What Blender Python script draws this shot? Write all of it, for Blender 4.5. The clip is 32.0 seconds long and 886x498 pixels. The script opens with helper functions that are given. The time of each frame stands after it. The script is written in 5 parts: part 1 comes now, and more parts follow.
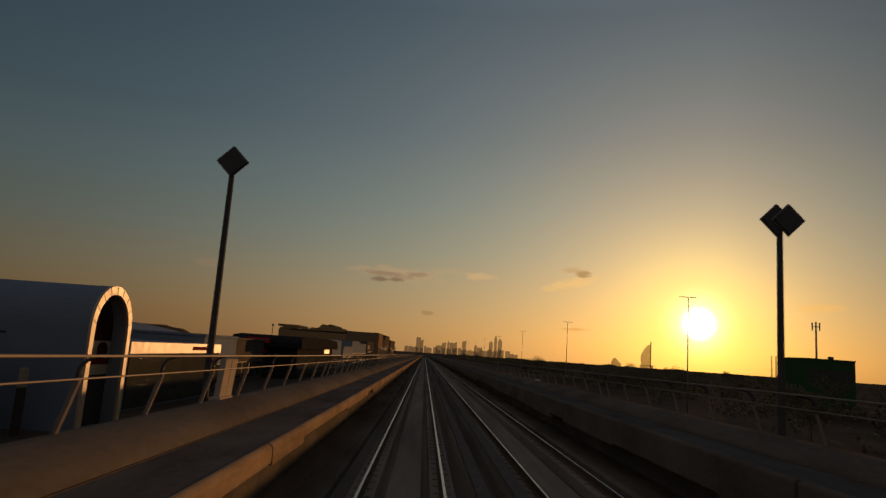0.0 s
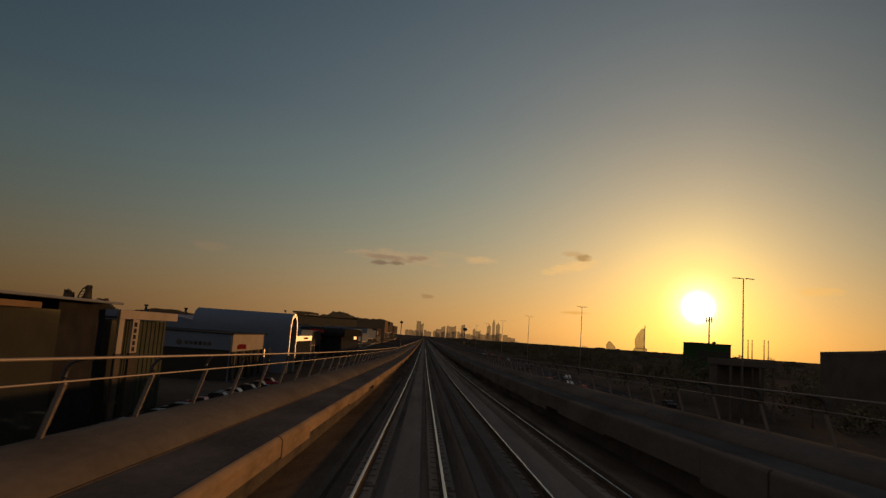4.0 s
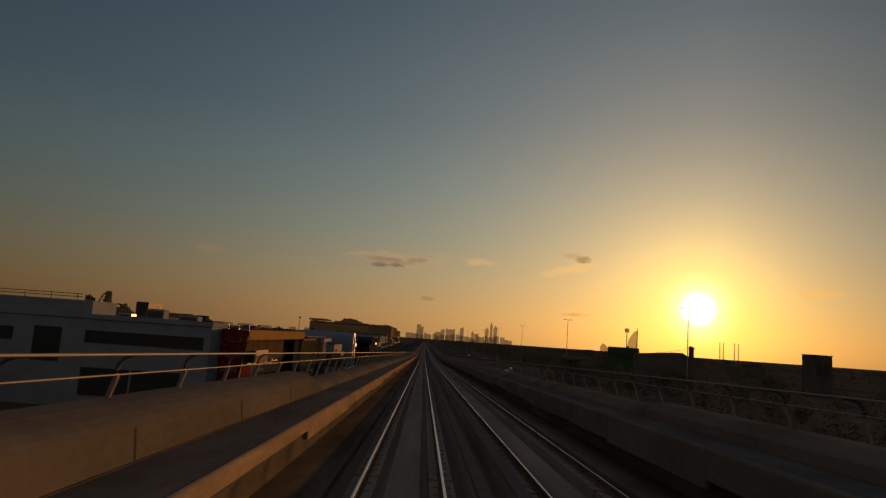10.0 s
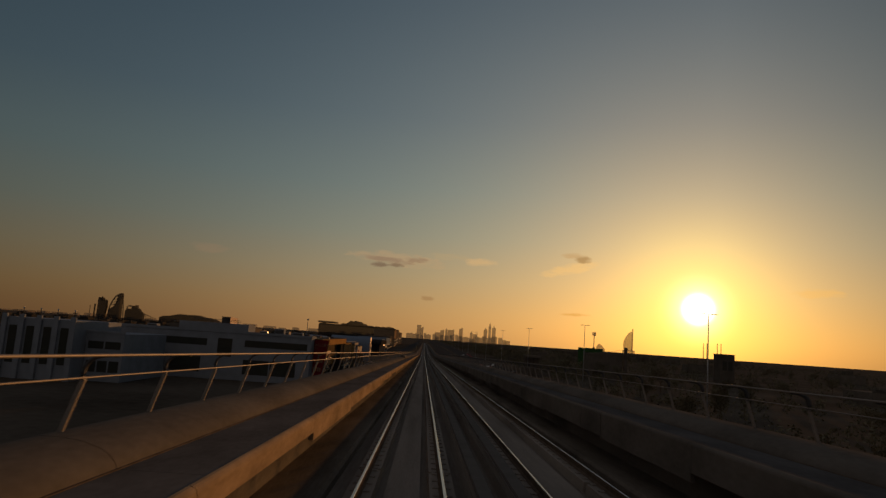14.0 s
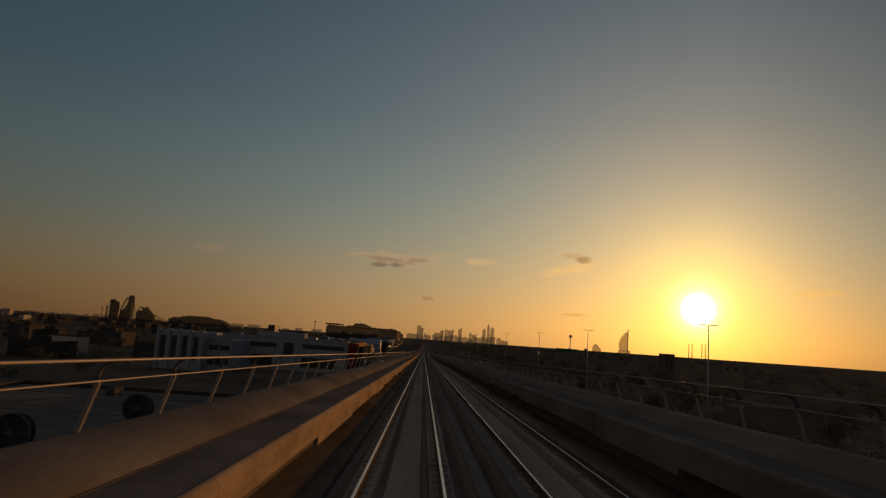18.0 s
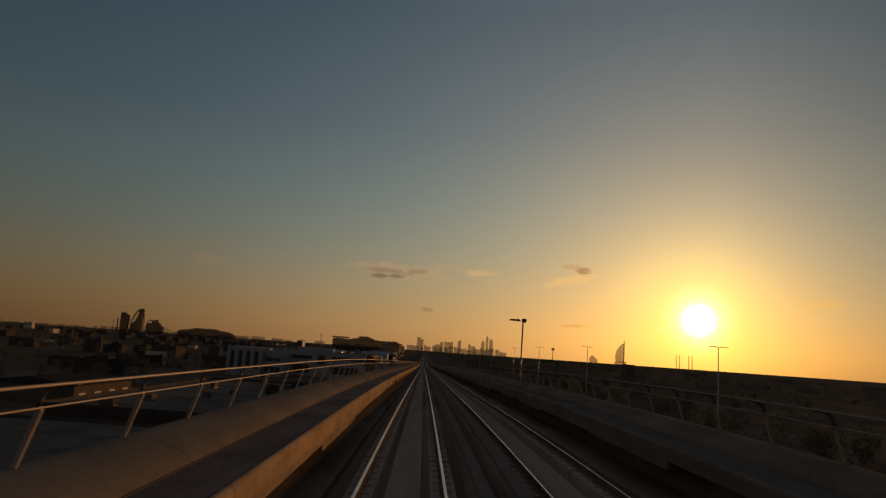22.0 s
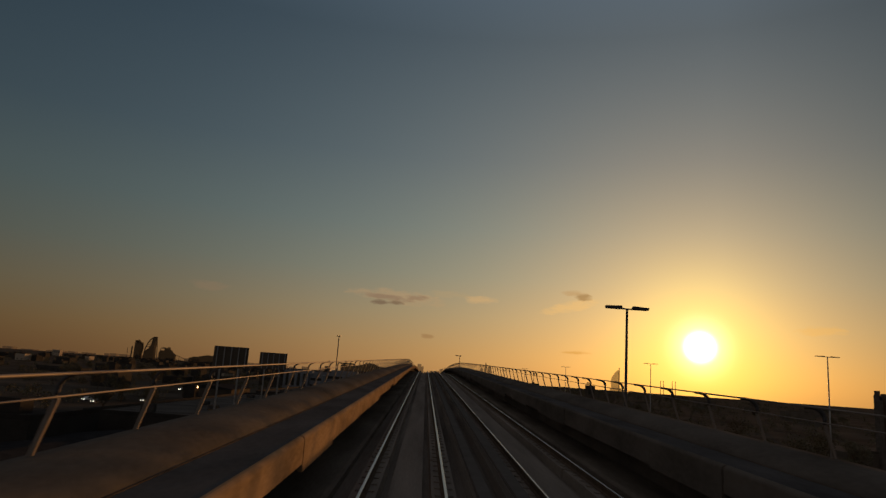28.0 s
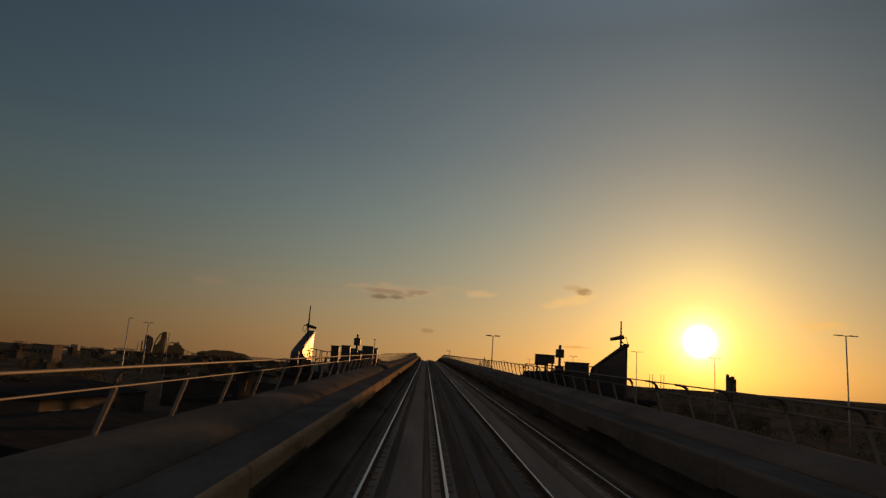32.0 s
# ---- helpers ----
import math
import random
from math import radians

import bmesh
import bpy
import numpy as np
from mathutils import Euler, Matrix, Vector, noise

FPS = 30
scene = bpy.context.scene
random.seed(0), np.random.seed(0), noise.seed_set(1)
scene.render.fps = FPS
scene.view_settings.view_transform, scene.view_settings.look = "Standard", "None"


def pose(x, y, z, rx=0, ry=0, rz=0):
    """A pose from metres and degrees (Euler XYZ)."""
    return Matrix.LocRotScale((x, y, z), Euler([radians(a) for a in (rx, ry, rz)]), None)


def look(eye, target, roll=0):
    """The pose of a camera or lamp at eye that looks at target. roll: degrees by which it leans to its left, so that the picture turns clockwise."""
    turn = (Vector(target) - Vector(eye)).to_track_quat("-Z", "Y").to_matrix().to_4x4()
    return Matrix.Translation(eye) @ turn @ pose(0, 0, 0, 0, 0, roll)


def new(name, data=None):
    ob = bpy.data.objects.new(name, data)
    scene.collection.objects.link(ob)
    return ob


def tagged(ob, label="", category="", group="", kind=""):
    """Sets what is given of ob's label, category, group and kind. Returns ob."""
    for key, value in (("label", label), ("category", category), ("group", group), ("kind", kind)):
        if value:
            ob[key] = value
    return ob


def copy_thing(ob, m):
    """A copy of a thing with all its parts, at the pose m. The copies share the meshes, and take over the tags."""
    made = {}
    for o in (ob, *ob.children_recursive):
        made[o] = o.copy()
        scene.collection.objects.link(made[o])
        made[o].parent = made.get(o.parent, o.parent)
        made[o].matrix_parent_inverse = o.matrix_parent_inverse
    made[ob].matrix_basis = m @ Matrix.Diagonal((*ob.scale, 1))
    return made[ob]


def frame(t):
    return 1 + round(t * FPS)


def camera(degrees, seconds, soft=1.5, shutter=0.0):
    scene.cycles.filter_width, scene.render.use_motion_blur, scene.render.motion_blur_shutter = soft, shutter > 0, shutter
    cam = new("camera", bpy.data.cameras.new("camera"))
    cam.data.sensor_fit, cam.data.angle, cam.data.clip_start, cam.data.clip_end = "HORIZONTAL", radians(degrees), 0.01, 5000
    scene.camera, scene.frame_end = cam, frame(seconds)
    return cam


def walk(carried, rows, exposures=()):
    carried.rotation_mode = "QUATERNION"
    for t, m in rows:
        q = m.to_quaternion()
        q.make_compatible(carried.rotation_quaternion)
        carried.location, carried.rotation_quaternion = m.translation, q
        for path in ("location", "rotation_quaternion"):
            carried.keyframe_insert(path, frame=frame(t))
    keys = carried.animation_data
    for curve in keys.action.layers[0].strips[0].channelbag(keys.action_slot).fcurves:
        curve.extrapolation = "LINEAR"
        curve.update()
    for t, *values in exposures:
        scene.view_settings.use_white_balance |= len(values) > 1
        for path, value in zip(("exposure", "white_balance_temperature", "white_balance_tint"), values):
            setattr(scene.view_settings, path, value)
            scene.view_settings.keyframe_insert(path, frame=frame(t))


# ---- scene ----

# The line: a two-track viaduct that runs dead straight along y. The train backs away from the sun at a steady 25 m/s.
SPEED = 25.0
GRADE_Y = np.array([5000, 20, -85, -515, -592, -5000.0])
GRADE_S = np.array([-.006, -.005, -.023, -.023, .025, .025])
_g = np.linspace(5000, -5000, 10001)
_s = np.interp(-_g, -GRADE_Y, GRADE_S)
_z = np.concatenate([[0], np.cumsum(-(_s[1:] + _s[:-1]) / 2)])
_z = _z - np.interp(0, -_g, _z) + 8.0


def rail_z(y):
    """Height of the rail heads over the ground at y."""
    return float(np.interp(-y, -_g, _z))


# ---- camera ----
cam = camera(67.8, 32.0, soft=1.4, shutter=0.06)
TILT = [(0.0, 8.904), (0.5, 8.96), (1.0, 9.0), (1.5, 8.98), (2.0, 8.928), (2.5, 8.617), (3.0, 8.282), (3.5, 7.801), (4.0, 7.48), (4.7, 7.24),
        (5.5, 7.175), (6.0, 7.223), (7.0, 7.368), (8.0, 7.513), (9.0, 7.609), (10.0, 7.657), (12.0, 7.657), (14.5, 7.657),
        (16.5, 7.657), (18.5, 7.657), (20.0, 7.657), (20.5, 7.72), (21.0, 7.83), (21.5, 8.138), (22.0, 8.617), (22.5, 9.048), (23.0, 9.572),
        (23.5, 10.143), (24.0, 10.664), (24.5, 10.948), (25.0, 11.09), (25.5, 11.184), (26.5, 11.08), (27.5, 10.948), (28.0, 10.901),
        (29.0, 10.806), (30.0, 10.759), (31.0, 10.617), (32.0, 10.428)]
EYE_UP = 2.36


def eye_row(t, tilt):
    y, a, h = -SPEED * t, radians(tilt), radians(0.95 + (8.9 - tilt) * 0.072)
    e = Vector((0, y, rail_z(y) + EYE_UP))
    return t, look(e, e + 50 * Vector((math.sin(h) * math.cos(a), math.cos(h) * math.cos(a), math.sin(a))), 4.0)


walk(cam, [eye_row(t, a) for t, a in TILT], [(0.0, -0.06), (20.0, -0.06), (24.0, -0.14), (28.0, -0.15), (30.0, -0.13), (32.0, -0.04)])

# ---- sky and sun ----
SUN_AZ, SUN_EL = radians(22.48), radians(3.69)
SUN_DIR = Vector((math.sin(SUN_AZ) * math.cos(SUN_EL), math.cos(SUN_AZ) * math.cos(SUN_EL), math.sin(SUN_EL)))
world = bpy.data.worlds.new("sky")
scene.world = world
world.use_nodes = True
wt = world.node_tree
wt.nodes.clear()


def wnode(kind):
    return wt.nodes.new(kind)


def wput(node, i, value):
    if isinstance(value, bpy.types.NodeSocket):
        wt.links.new(value, node.inputs[i])
    else:
        node.inputs[i].default_value = value


def wmath(op, a, b=0.0, c=0.0, clamp=False):
    n = wnode("ShaderNodeMath")
    n.operation, n.use_clamp = op, clamp
    wput(n, 0, a), wput(n, 1, b), wput(n, 2, c)
    return n.outputs[0]


def wmix(fac, a, b, blend="MIX"):
    n = wnode("ShaderNodeMix")
    n.data_type, n.blend_type = "RGBA", blend
    wput(n, 0, fac), wput(n, 6, a), wput(n, 7, b)
    return n.outputs[2]


way = wnode("ShaderNodeTexCoord").outputs["Generated"]
sep = wnode("ShaderNodeSeparateXYZ")
wput(sep, 0, way)
up = sep.outputs[2]
sky = wnode("ShaderNodeTexSky")
sky.sky_type, sky.sun_disc, sky.sun_elevation, sky.sun_rotation = "NISHITA", False, SUN_EL, SUN_AZ
sky.dust_density = 1.5
SKY_STRENGTH = 0.012
# evening haze: slate high up, olive, then amber at the skyline
ramp = wnode("ShaderNodeValToRGB")
wput(ramp, 0, wmath("ADD", wmath("MULTIPLY", up, 1.0), 0.0))
stops = [(0.0, (0.275, 0.143, 0.062)), (0.04, (0.258, 0.155, 0.077)), (0.09, (0.211, 0.167, 0.107)), (0.15, (0.142, 0.158, 0.134)),
         (0.22, (0.096, 0.136, 0.141)), (0.32, (0.060, 0.099, 0.127)), (0.48, (0.037, 0.071, 0.105)), (0.75, (0.110, 0.168, 0.250))]
el = ramp.color_ramp.elements
while len(el) < len(stops):
    el.new(0.5)
for e, (p, c) in zip(el, stops):
    e.position, e.color = p, (*c, 1)
# brightening towards the sun's side of the sky, and the glare round the sun itself
dot = wnode("ShaderNodeVectorMath")
dot.operation = "DOT_PRODUCT"
wput(dot, 0, way)
dot.inputs[1].default_value = SUN_DIR
off = wmath("ARCCOSINE", wmath("MINIMUM", dot.outputs["Value"], 0.99999))


def glow(width, power, colour):
    k = wmath("POWER", wmath("DIVIDE", off, width), power)
    g = wmath("EXPONENT", wmath("MULTIPLY", k, -1.0))
    return wmix(1.0, (0, 0, 0, 1), wmix(g, (0, 0, 0, 1), (*colour, 1)), "ADD")


side = wmath("MULTIPLY_ADD", wmath("EXPONENT", wmath("MULTIPLY", wmath("POWER", wmath("DIVIDE", off, 0.70), 2.0), -1.0)), 1.06, 0.42)
# opposite the sunset the haze has a dull rose tone
away = wnode("ShaderNodeMapRange")
wput(away, 0, off), wput(away, 1, 1.05), wput(away, 2, 1.9)
shade = wmix(away.outputs[0], ramp.outputs[0], (0.38, 0.33, 0.312, 1))
lit = wnode("ShaderNodeVectorMath")
lit.operation = "SCALE"
wput(lit, 0, shade)
wt.links.new(side, lit.inputs["Scale"])
total = lit.outputs[0]
for width, power, colour in ((0.46, 1.7, (0.100, 0.070, 0.018)), (0.17, 1.5, (0.38, 0.160, 0.010)), (0.085, 1.8, (0.42, 0.37, 0.03)), (0.036, 3.0, (0.45, 0.55, 0.45)), (0.020, 5.0, (2.5, 2.5, 2.2))):
    total = wmix(1.0, total, glow(width, power, colour), "ADD")
# small evening clouds, in a sky that dims seaward of the sun
az = wmath("ARCTAN2", sep.outputs[0], sep.outputs[1])
seaward = wnode("ShaderNodeMapRange")
wput(seaward, 0, az), wput(seaward, 1, 0.42), wput(seaward, 2, 0.66), wput(seaward, 3, 1.0), wput(seaward, 4, 0.70)
dim = wnode("ShaderNodeVectorMath")
dim.operation = "SCALE"
wput(dim, 0, total)
inland, low = wnode("ShaderNodeMapRange"), wnode("ShaderNodeMapRange")
wput(inland, 0, az), wput(inland, 1, -0.15), wput(inland, 2, -0.65), wput(inland, 3, 0.0), wput(inland, 4, 0.36)
wput(low, 0, up), wput(low, 1, 0.0), wput(low, 2, 0.24), wput(low, 3, 1.0), wput(low, 4, 0.0)
dusk = wmath("SUBTRACT", 1.0, wmath("MULTIPLY", inland.outputs[0], low.outputs[0]))
wt.links.new(wmath("MULTIPLY", seaward.outputs[0], dusk), dim.inputs["Scale"])
total = dim.outputs[0]
ele = wmath("ARCSINE", up)
comb = wnode("ShaderNodeCombineXYZ")
wput(comb, 0, wmath("MULTIPLY", az, 1.0)), wput(comb, 1, wmath("MULTIPLY", ele, 3.2))
rag = wnode("ShaderNodeTexNoise")
rag.inputs["Scale"].default_value, rag.inputs["Detail"].default_value, rag.inputs["Roughness"].default_value = 42.0, 5.0, 0.62
wput(rag, 0, comb.outputs[0])


def cloud(total, a, e, wa, we, colour, thick, lean=0.0):
    da = wmath("SUBTRACT", az, radians(a))
    de = wmath("SUBTRACT", ele, wmath("MULTIPLY_ADD", da, lean, radians(e)))
    r = wmath("ADD", wmath("POWER", wmath("ABSOLUTE", wmath("DIVIDE", da, radians(wa))), 2.0), wmath("POWER", wmath("ABSOLUTE", wmath("DIVIDE", de, radians(we))), 2.0))
    m = wmath("MULTIPLY", wmath("SUBTRACT", wmath("ADD", wmath("MULTIPLY", rag.outputs[0], 2.2), -0.35), r), 1.6, clamp=True)
    return wmix(wmath("MULTIPLY", m, thick), total, (*colour, 1))


total = cloud(total, -2.9, 6.5, 5.2, 0.75, (0.44, 0.26, 0.13), 0.40, -0.06)
total = cloud(total, -3.6, 6.35, 3.0, 0.34, (0.20, 0.125, 0.085), 0.8, -0.08)
total = cloud(total, -4.3, 5.95, 1.0, 0.30, (0.12, 0.075, 0.055), 0.9)
total = cloud(total, -3.0, 5.95, 0.9, 0.24, (0.13, 0.08, 0.055), 0.9)
total = cloud(total, -1.2, 6.5, 1.3, 0.30, (0.20, 0.12, 0.08), 0.7)
total = cloud(total, 12.0, 6.5, 3.0, 0.60, (0.72, 0.42, 0.14), 0.5, 0.22)
total = cloud(total, 12.4, 7.7, 1.4, 0.3, (0.34, 0.20, 0.09), 0.6, 0.05)
total = cloud(total, 13.2, 7.4, 0.9, 0.40, (0.20, 0.115, 0.05), 0.9, 0.0)
total = cloud(total, 4.4, 6.7, 1.7, 0.45, (0.55, 0.34, 0.15), 0.6)
total = cloud(total, 1.5, 7.0, 2.6, 0.40, (0.36, 0.26, 0.14), 0.4)
total = cloud(total, -0.1, 3.3, 0.75, 0.30, (0.22, 0.12, 0.06), 0.7, -0.1)
total = cloud(total, -18.6, 6.0, 1.9, 0.5, (0.25, 0.15, 0.09), 0.3)
total = cloud(total, 12.5, 2.7, 1.6, 0.18, (0.40, 0.19, 0.05), 0.8)
total = cloud(total, 31.0, 5.2, 2.2, 0.5, (0.62, 0.33, 0.08), 0.5)
back = wnode("ShaderNodeBackground")
wput(back, 0, sky.outputs[0]), wput(back, 1, SKY_STRENGTH)
back2 = wnode("ShaderNodeBackground")
wput(back2, 0, total), wput(back2, 1, 1.0)
both = wnode("ShaderNodeAddShader")
wt.links.new(back.outputs[0], both.inputs[0]), wt.links.new(back2.outputs[0], both.inputs[1])
wt.links.new(both.outputs[0], wnode("ShaderNodeOutputWorld").inputs[0])

sun = new("sun", bpy.data.lights.new("sun", "SUN"))
sun.data.energy, sun.data.angle, sun.data.color = 3.5, radians(0.6), (1.0, 0.47, 0.16)
sun.matrix_world = look((math.sin(SUN_AZ) * 100, math.cos(SUN_AZ) * 100, 100 * math.tan(radians(3.3))), (0, 0, 0))
scene.view_settings.exposure = 0.0

# ---- materials ----
MATS = {}


def mat(name, colour, rough=0.7, metal=0.0, scale=2.0, vary=0.25, bump=0.15, fine=30.0, spec=0.0, streak=None, each=False, even=0.12):
    """A surface with stains at a large scale, grain at a fine one, and relief."""
    if name in MATS:
        return MATS[name]
    m = bpy.data.materials.new(name)
    m.use_nodes = True
    t = m.node_tree
    b = t.nodes["Principled BSDF"]
    co = t.nodes.new("ShaderNodeTexCoord")
    mp = t.nodes.new("ShaderNodeMapping")
    t.links.new(co.outputs["Object"], mp.inputs[0])
    if streak:
        mp.inputs["Scale"].default_value = streak
    big, small = t.nodes.new("ShaderNodeTexNoise"), t.nodes.new("ShaderNodeTexNoise")
    big.inputs["Scale"].default_value, big.inputs["Detail"].default_value = scale, 6.0
    small.inputs["Scale"].default_value, small.inputs["Detail"].default_value = fine, 3.0
    for n in (big, small):
        t.links.new(mp.outputs[0], n.inputs[0])
    add = t.nodes.new("ShaderNodeMath")
    add.operation = "MULTIPLY_ADD"
    t.links.new(small.outputs[0], add.inputs[0])
    add.inputs[1].default_value = 0.35
    t.links.new(big.outputs[0], add.inputs[2])
    span = t.nodes.new("ShaderNodeMapRange")
    span.inputs[1].default_value, span.inputs[2].default_value = 0.4, 0.95
    span.inputs[3].default_value, span.inputs[4].default_value = 1 - vary, 1 + vary
    t.links.new(add.outputs[0], span.inputs[0])
    value = span.outputs[0]
    if each:
        info = t.nodes.new("ShaderNodeNewGeometry" if each == "island" else "ShaderNodeObjectInfo")
        r = t.nodes.new("ShaderNodeMapRange")
        r.inputs[3].default_value, r.inputs[4].default_value = 0.7, 1.25
        t.links.new(info.outputs["Random Per Island" if each == "island" else "Random"], r.inputs[0])
        mul = t.nodes.new("ShaderNodeMath")
        mul.operation = "MULTIPLY"
        t.links.new(value, mul.inputs[0]), t.links.new(r.outputs[0], mul.inputs[1])
        value = mul.outputs[0]
    col = t.nodes.new("ShaderNodeVectorMath")
    col.operation = "SCALE"
    col.inputs[0].default_value = colour
    t.links.new(value, col.inputs["Scale"])
    t.links.new(col.outputs[0], b.inputs["Base Color"])
    rr = t.nodes.new("ShaderNodeMapRange")
    rr.inputs[3].default_value, rr.inputs[4].default_value = max(0.03, rough - even), min(1.0, rough + even)
    t.links.new(big.outputs[0], rr.inputs[0]), t.links.new(rr.outputs[0], b.inputs["Roughness"])
    b.inputs["Metallic"].default_value = metal
    b.inputs["Specular IOR Level"].default_value = spec
    if bump:
        bp = t.nodes.new("ShaderNodeBump")
        bp.inputs["Strength"].default_value, bp.inputs["Distance"].default_value = bump, 0.02
        t.links.new(add.outputs[0], bp.inputs["Height"]), t.links.new(bp.outputs[0], b.inputs["Normal"])
    MATS[name] = m
    return m


def glowing(name, colour, strength):
    if name in MATS:
        return MATS[name]
    m = bpy.data.materials.new(name)
    m.use_nodes = True
    b = m.node_tree.nodes["Principled BSDF"]
    b.inputs["Base Color"].default_value = (*colour, 1)
    b.inputs["Emission Color"].default_value, b.inputs["Emission Strength"].default_value = (*colour, 1), strength
    MATS[name] = m
    return m


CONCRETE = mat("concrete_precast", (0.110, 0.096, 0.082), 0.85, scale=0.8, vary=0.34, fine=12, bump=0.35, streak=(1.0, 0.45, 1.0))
LIP_SUN_TONED = mat("concrete_edge_sun_toned", (0.262, 0.186, 0.115), 0.85, scale=1.1, vary=0.38, fine=9, bump=0.35, streak=(1.0, 0.5, 2.0))
TRAY = mat("cable_trough_cover", (0.145, 0.12, 0.096), 0.9, scale=0.7, vary=0.4, fine=10, bump=0.3, streak=(2.0, 0.3, 1.0))
WALKWAY = mat("walkway_screed", (0.088, 0.082, 0.079), 0.9, scale=1.1, vary=0.35, fine=14, streak=(1.0, 0.4, 1.0))
SLAB = mat("track_slab", (0.165, 0.138, 0.114), 0.9, scale=0.5, vary=0.4, fine=9, streak=(3.0, 0.15, 1.0))
PLINTH = mat("track_plinth", (0.215, 0.183, 0.152), 0.9, scale=0.6, vary=0.3, fine=12, streak=(3.0, 0.2, 1.0))
STEEL_RAIL = mat("rail_steel", (0.50, 0.51, 0.53), 0.36, 1.0, spec=0.5, scale=1.5, vary=0.1, fine=40, bump=0.0, streak=(4, 0.1, 4), even=0.05)
RUST = mat("rail_web_rust", (0.10, 0.075, 0.055), 0.85, scale=3, vary=0.3)
PLASTIC = mat("conductor_cover", (0.11, 0.10, 0.09), 0.55, scale=2, vary=0.15)
ALU = mat("weathered_aluminium", (0.22, 0.19, 0.165), 0.6, 0.25, scale=3, vary=0.12, bump=0.05)
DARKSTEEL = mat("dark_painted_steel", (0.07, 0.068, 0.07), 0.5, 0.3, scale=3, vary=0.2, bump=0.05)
GALV = mat("galvanised_steel", (0.30, 0.30, 0.30), 0.5, 0.7, scale=4, vary=0.2, bump=0.05)
SAND = mat("sandy_ground", (0.078, 0.064, 0.05), 0.95, scale=0.02, vary=0.5, fine=0.4, bump=0.3, spec=0.0)
ASPHALT = mat("asphalt", (0.055, 0.053, 0.052), 0.95, scale=0.08, vary=0.3, fine=3.0)
WHITE = mat("white_render", (0.20, 0.215, 0.24), 0.8, scale=0.3, vary=0.14, fine=4.0, bump=0.1)
CLAD = mat("blue_grey_cladding", (0.155, 0.19, 0.245), 0.55, 0.0, scale=0.3, vary=0.08, fine=3.0, bump=0.05)
BROWN = mat("ochre_cladding", (0.28, 0.16, 0.06), 0.6, scale=0.3, vary=0.12, fine=3.0, bump=0.06)
GLASS = mat("dark_tinted_glass", (0.042, 0.043, 0.036), 0.06, 0.0, scale=0.4, vary=0.1, bump=0.0, spec=0.15, even=0.02)
OCHRE = mat("dark_ochre_panel", (0.085, 0.064, 0.041), 0.9, scale=0.5, vary=0.12, fine=3.0, bump=0.03)
PALEROOF = mat("pale_flat_roof", (0.09, 0.083, 0.075), 0.9, scale=0.12, vary=0.35, fine=1.5, bump=0.1)
BLACK = mat("black_cladding", (0.03, 0.029, 0.03), 0.85, scale=0.5, vary=0.3, bump=0.03, spec=0.0)
RED = mat("red_sign", (0.15, 0.017, 0.022), 0.5, scale=1.0, vary=0.15, bump=0.03)
BRIGHTRED = mat("bright_red_sign", (0.42, 0.03, 0.04), 0.5, scale=1.0, vary=0.1, bump=0.02)
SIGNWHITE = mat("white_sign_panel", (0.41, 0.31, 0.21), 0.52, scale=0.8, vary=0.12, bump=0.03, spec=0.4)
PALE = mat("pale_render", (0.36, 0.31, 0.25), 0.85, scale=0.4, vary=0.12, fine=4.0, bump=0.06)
TAN = mat("tan_render", (0.22, 0.15, 0.095), 0.85, scale=0.3, vary=0.14, fine=3.0, bump=0.06)
CREAM = mat("cream_render", (0.62, 0.48, 0.35), 0.85, scale=0.4, vary=0.12, fine=4.0, bump=0.06)
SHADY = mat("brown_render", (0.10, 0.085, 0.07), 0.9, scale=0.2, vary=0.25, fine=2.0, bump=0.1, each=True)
ROOFGREY = mat("roof_membrane", (0.06, 0.056, 0.052), 0.9, scale=0.3, vary=0.3, fine=3)
TOWN = mat("town_render", (0.05, 0.046, 0.042), 0.9, scale=0.2, vary=0.25, fine=2.0, bump=0.1, each=True)
FAR = mat("distant_concrete_hazed", (0.30, 0.24, 0.19), 0.9, scale=0.02, vary=0.12, fine=0.3, bump=0.0)
LEAF = mat("dusty_foliage", (0.12, 0.108, 0.072), 0.8, scale=1.0, vary=0.35, fine=6.0, each="island")
POLISHED = mat("polished_pale_metal", (0.50, 0.33, 0.15), 0.52, 0.75, scale=0.6, vary=0.08, bump=0.03)
BARK = mat("bark", (0.10, 0.075, 0.05), 0.95, scale=4, vary=0.3)


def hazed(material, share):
    """Imitates evening haze on distant things: a share of the sky behind shows through the material."""
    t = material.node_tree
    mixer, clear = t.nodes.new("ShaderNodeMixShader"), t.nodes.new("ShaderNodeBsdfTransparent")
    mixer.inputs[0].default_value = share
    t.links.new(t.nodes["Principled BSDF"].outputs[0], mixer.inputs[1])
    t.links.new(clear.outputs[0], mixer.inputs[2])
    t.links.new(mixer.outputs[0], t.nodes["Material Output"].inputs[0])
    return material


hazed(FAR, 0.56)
FARDARK = hazed(mat("distant_dark_steel_hazed", (0.05, 0.045, 0.04), 0.9, scale=0.05, vary=0.2, fine=0.5, bump=0.0), 0.24)

# ---- builders ----
def thing(name, label, category, group="", kind="", at=(0, 0, 0)):
    ob = new(name)
    ob.location = at
    ob.empty_display_size = 0.2
    return tagged(ob, label, category, group, kind)


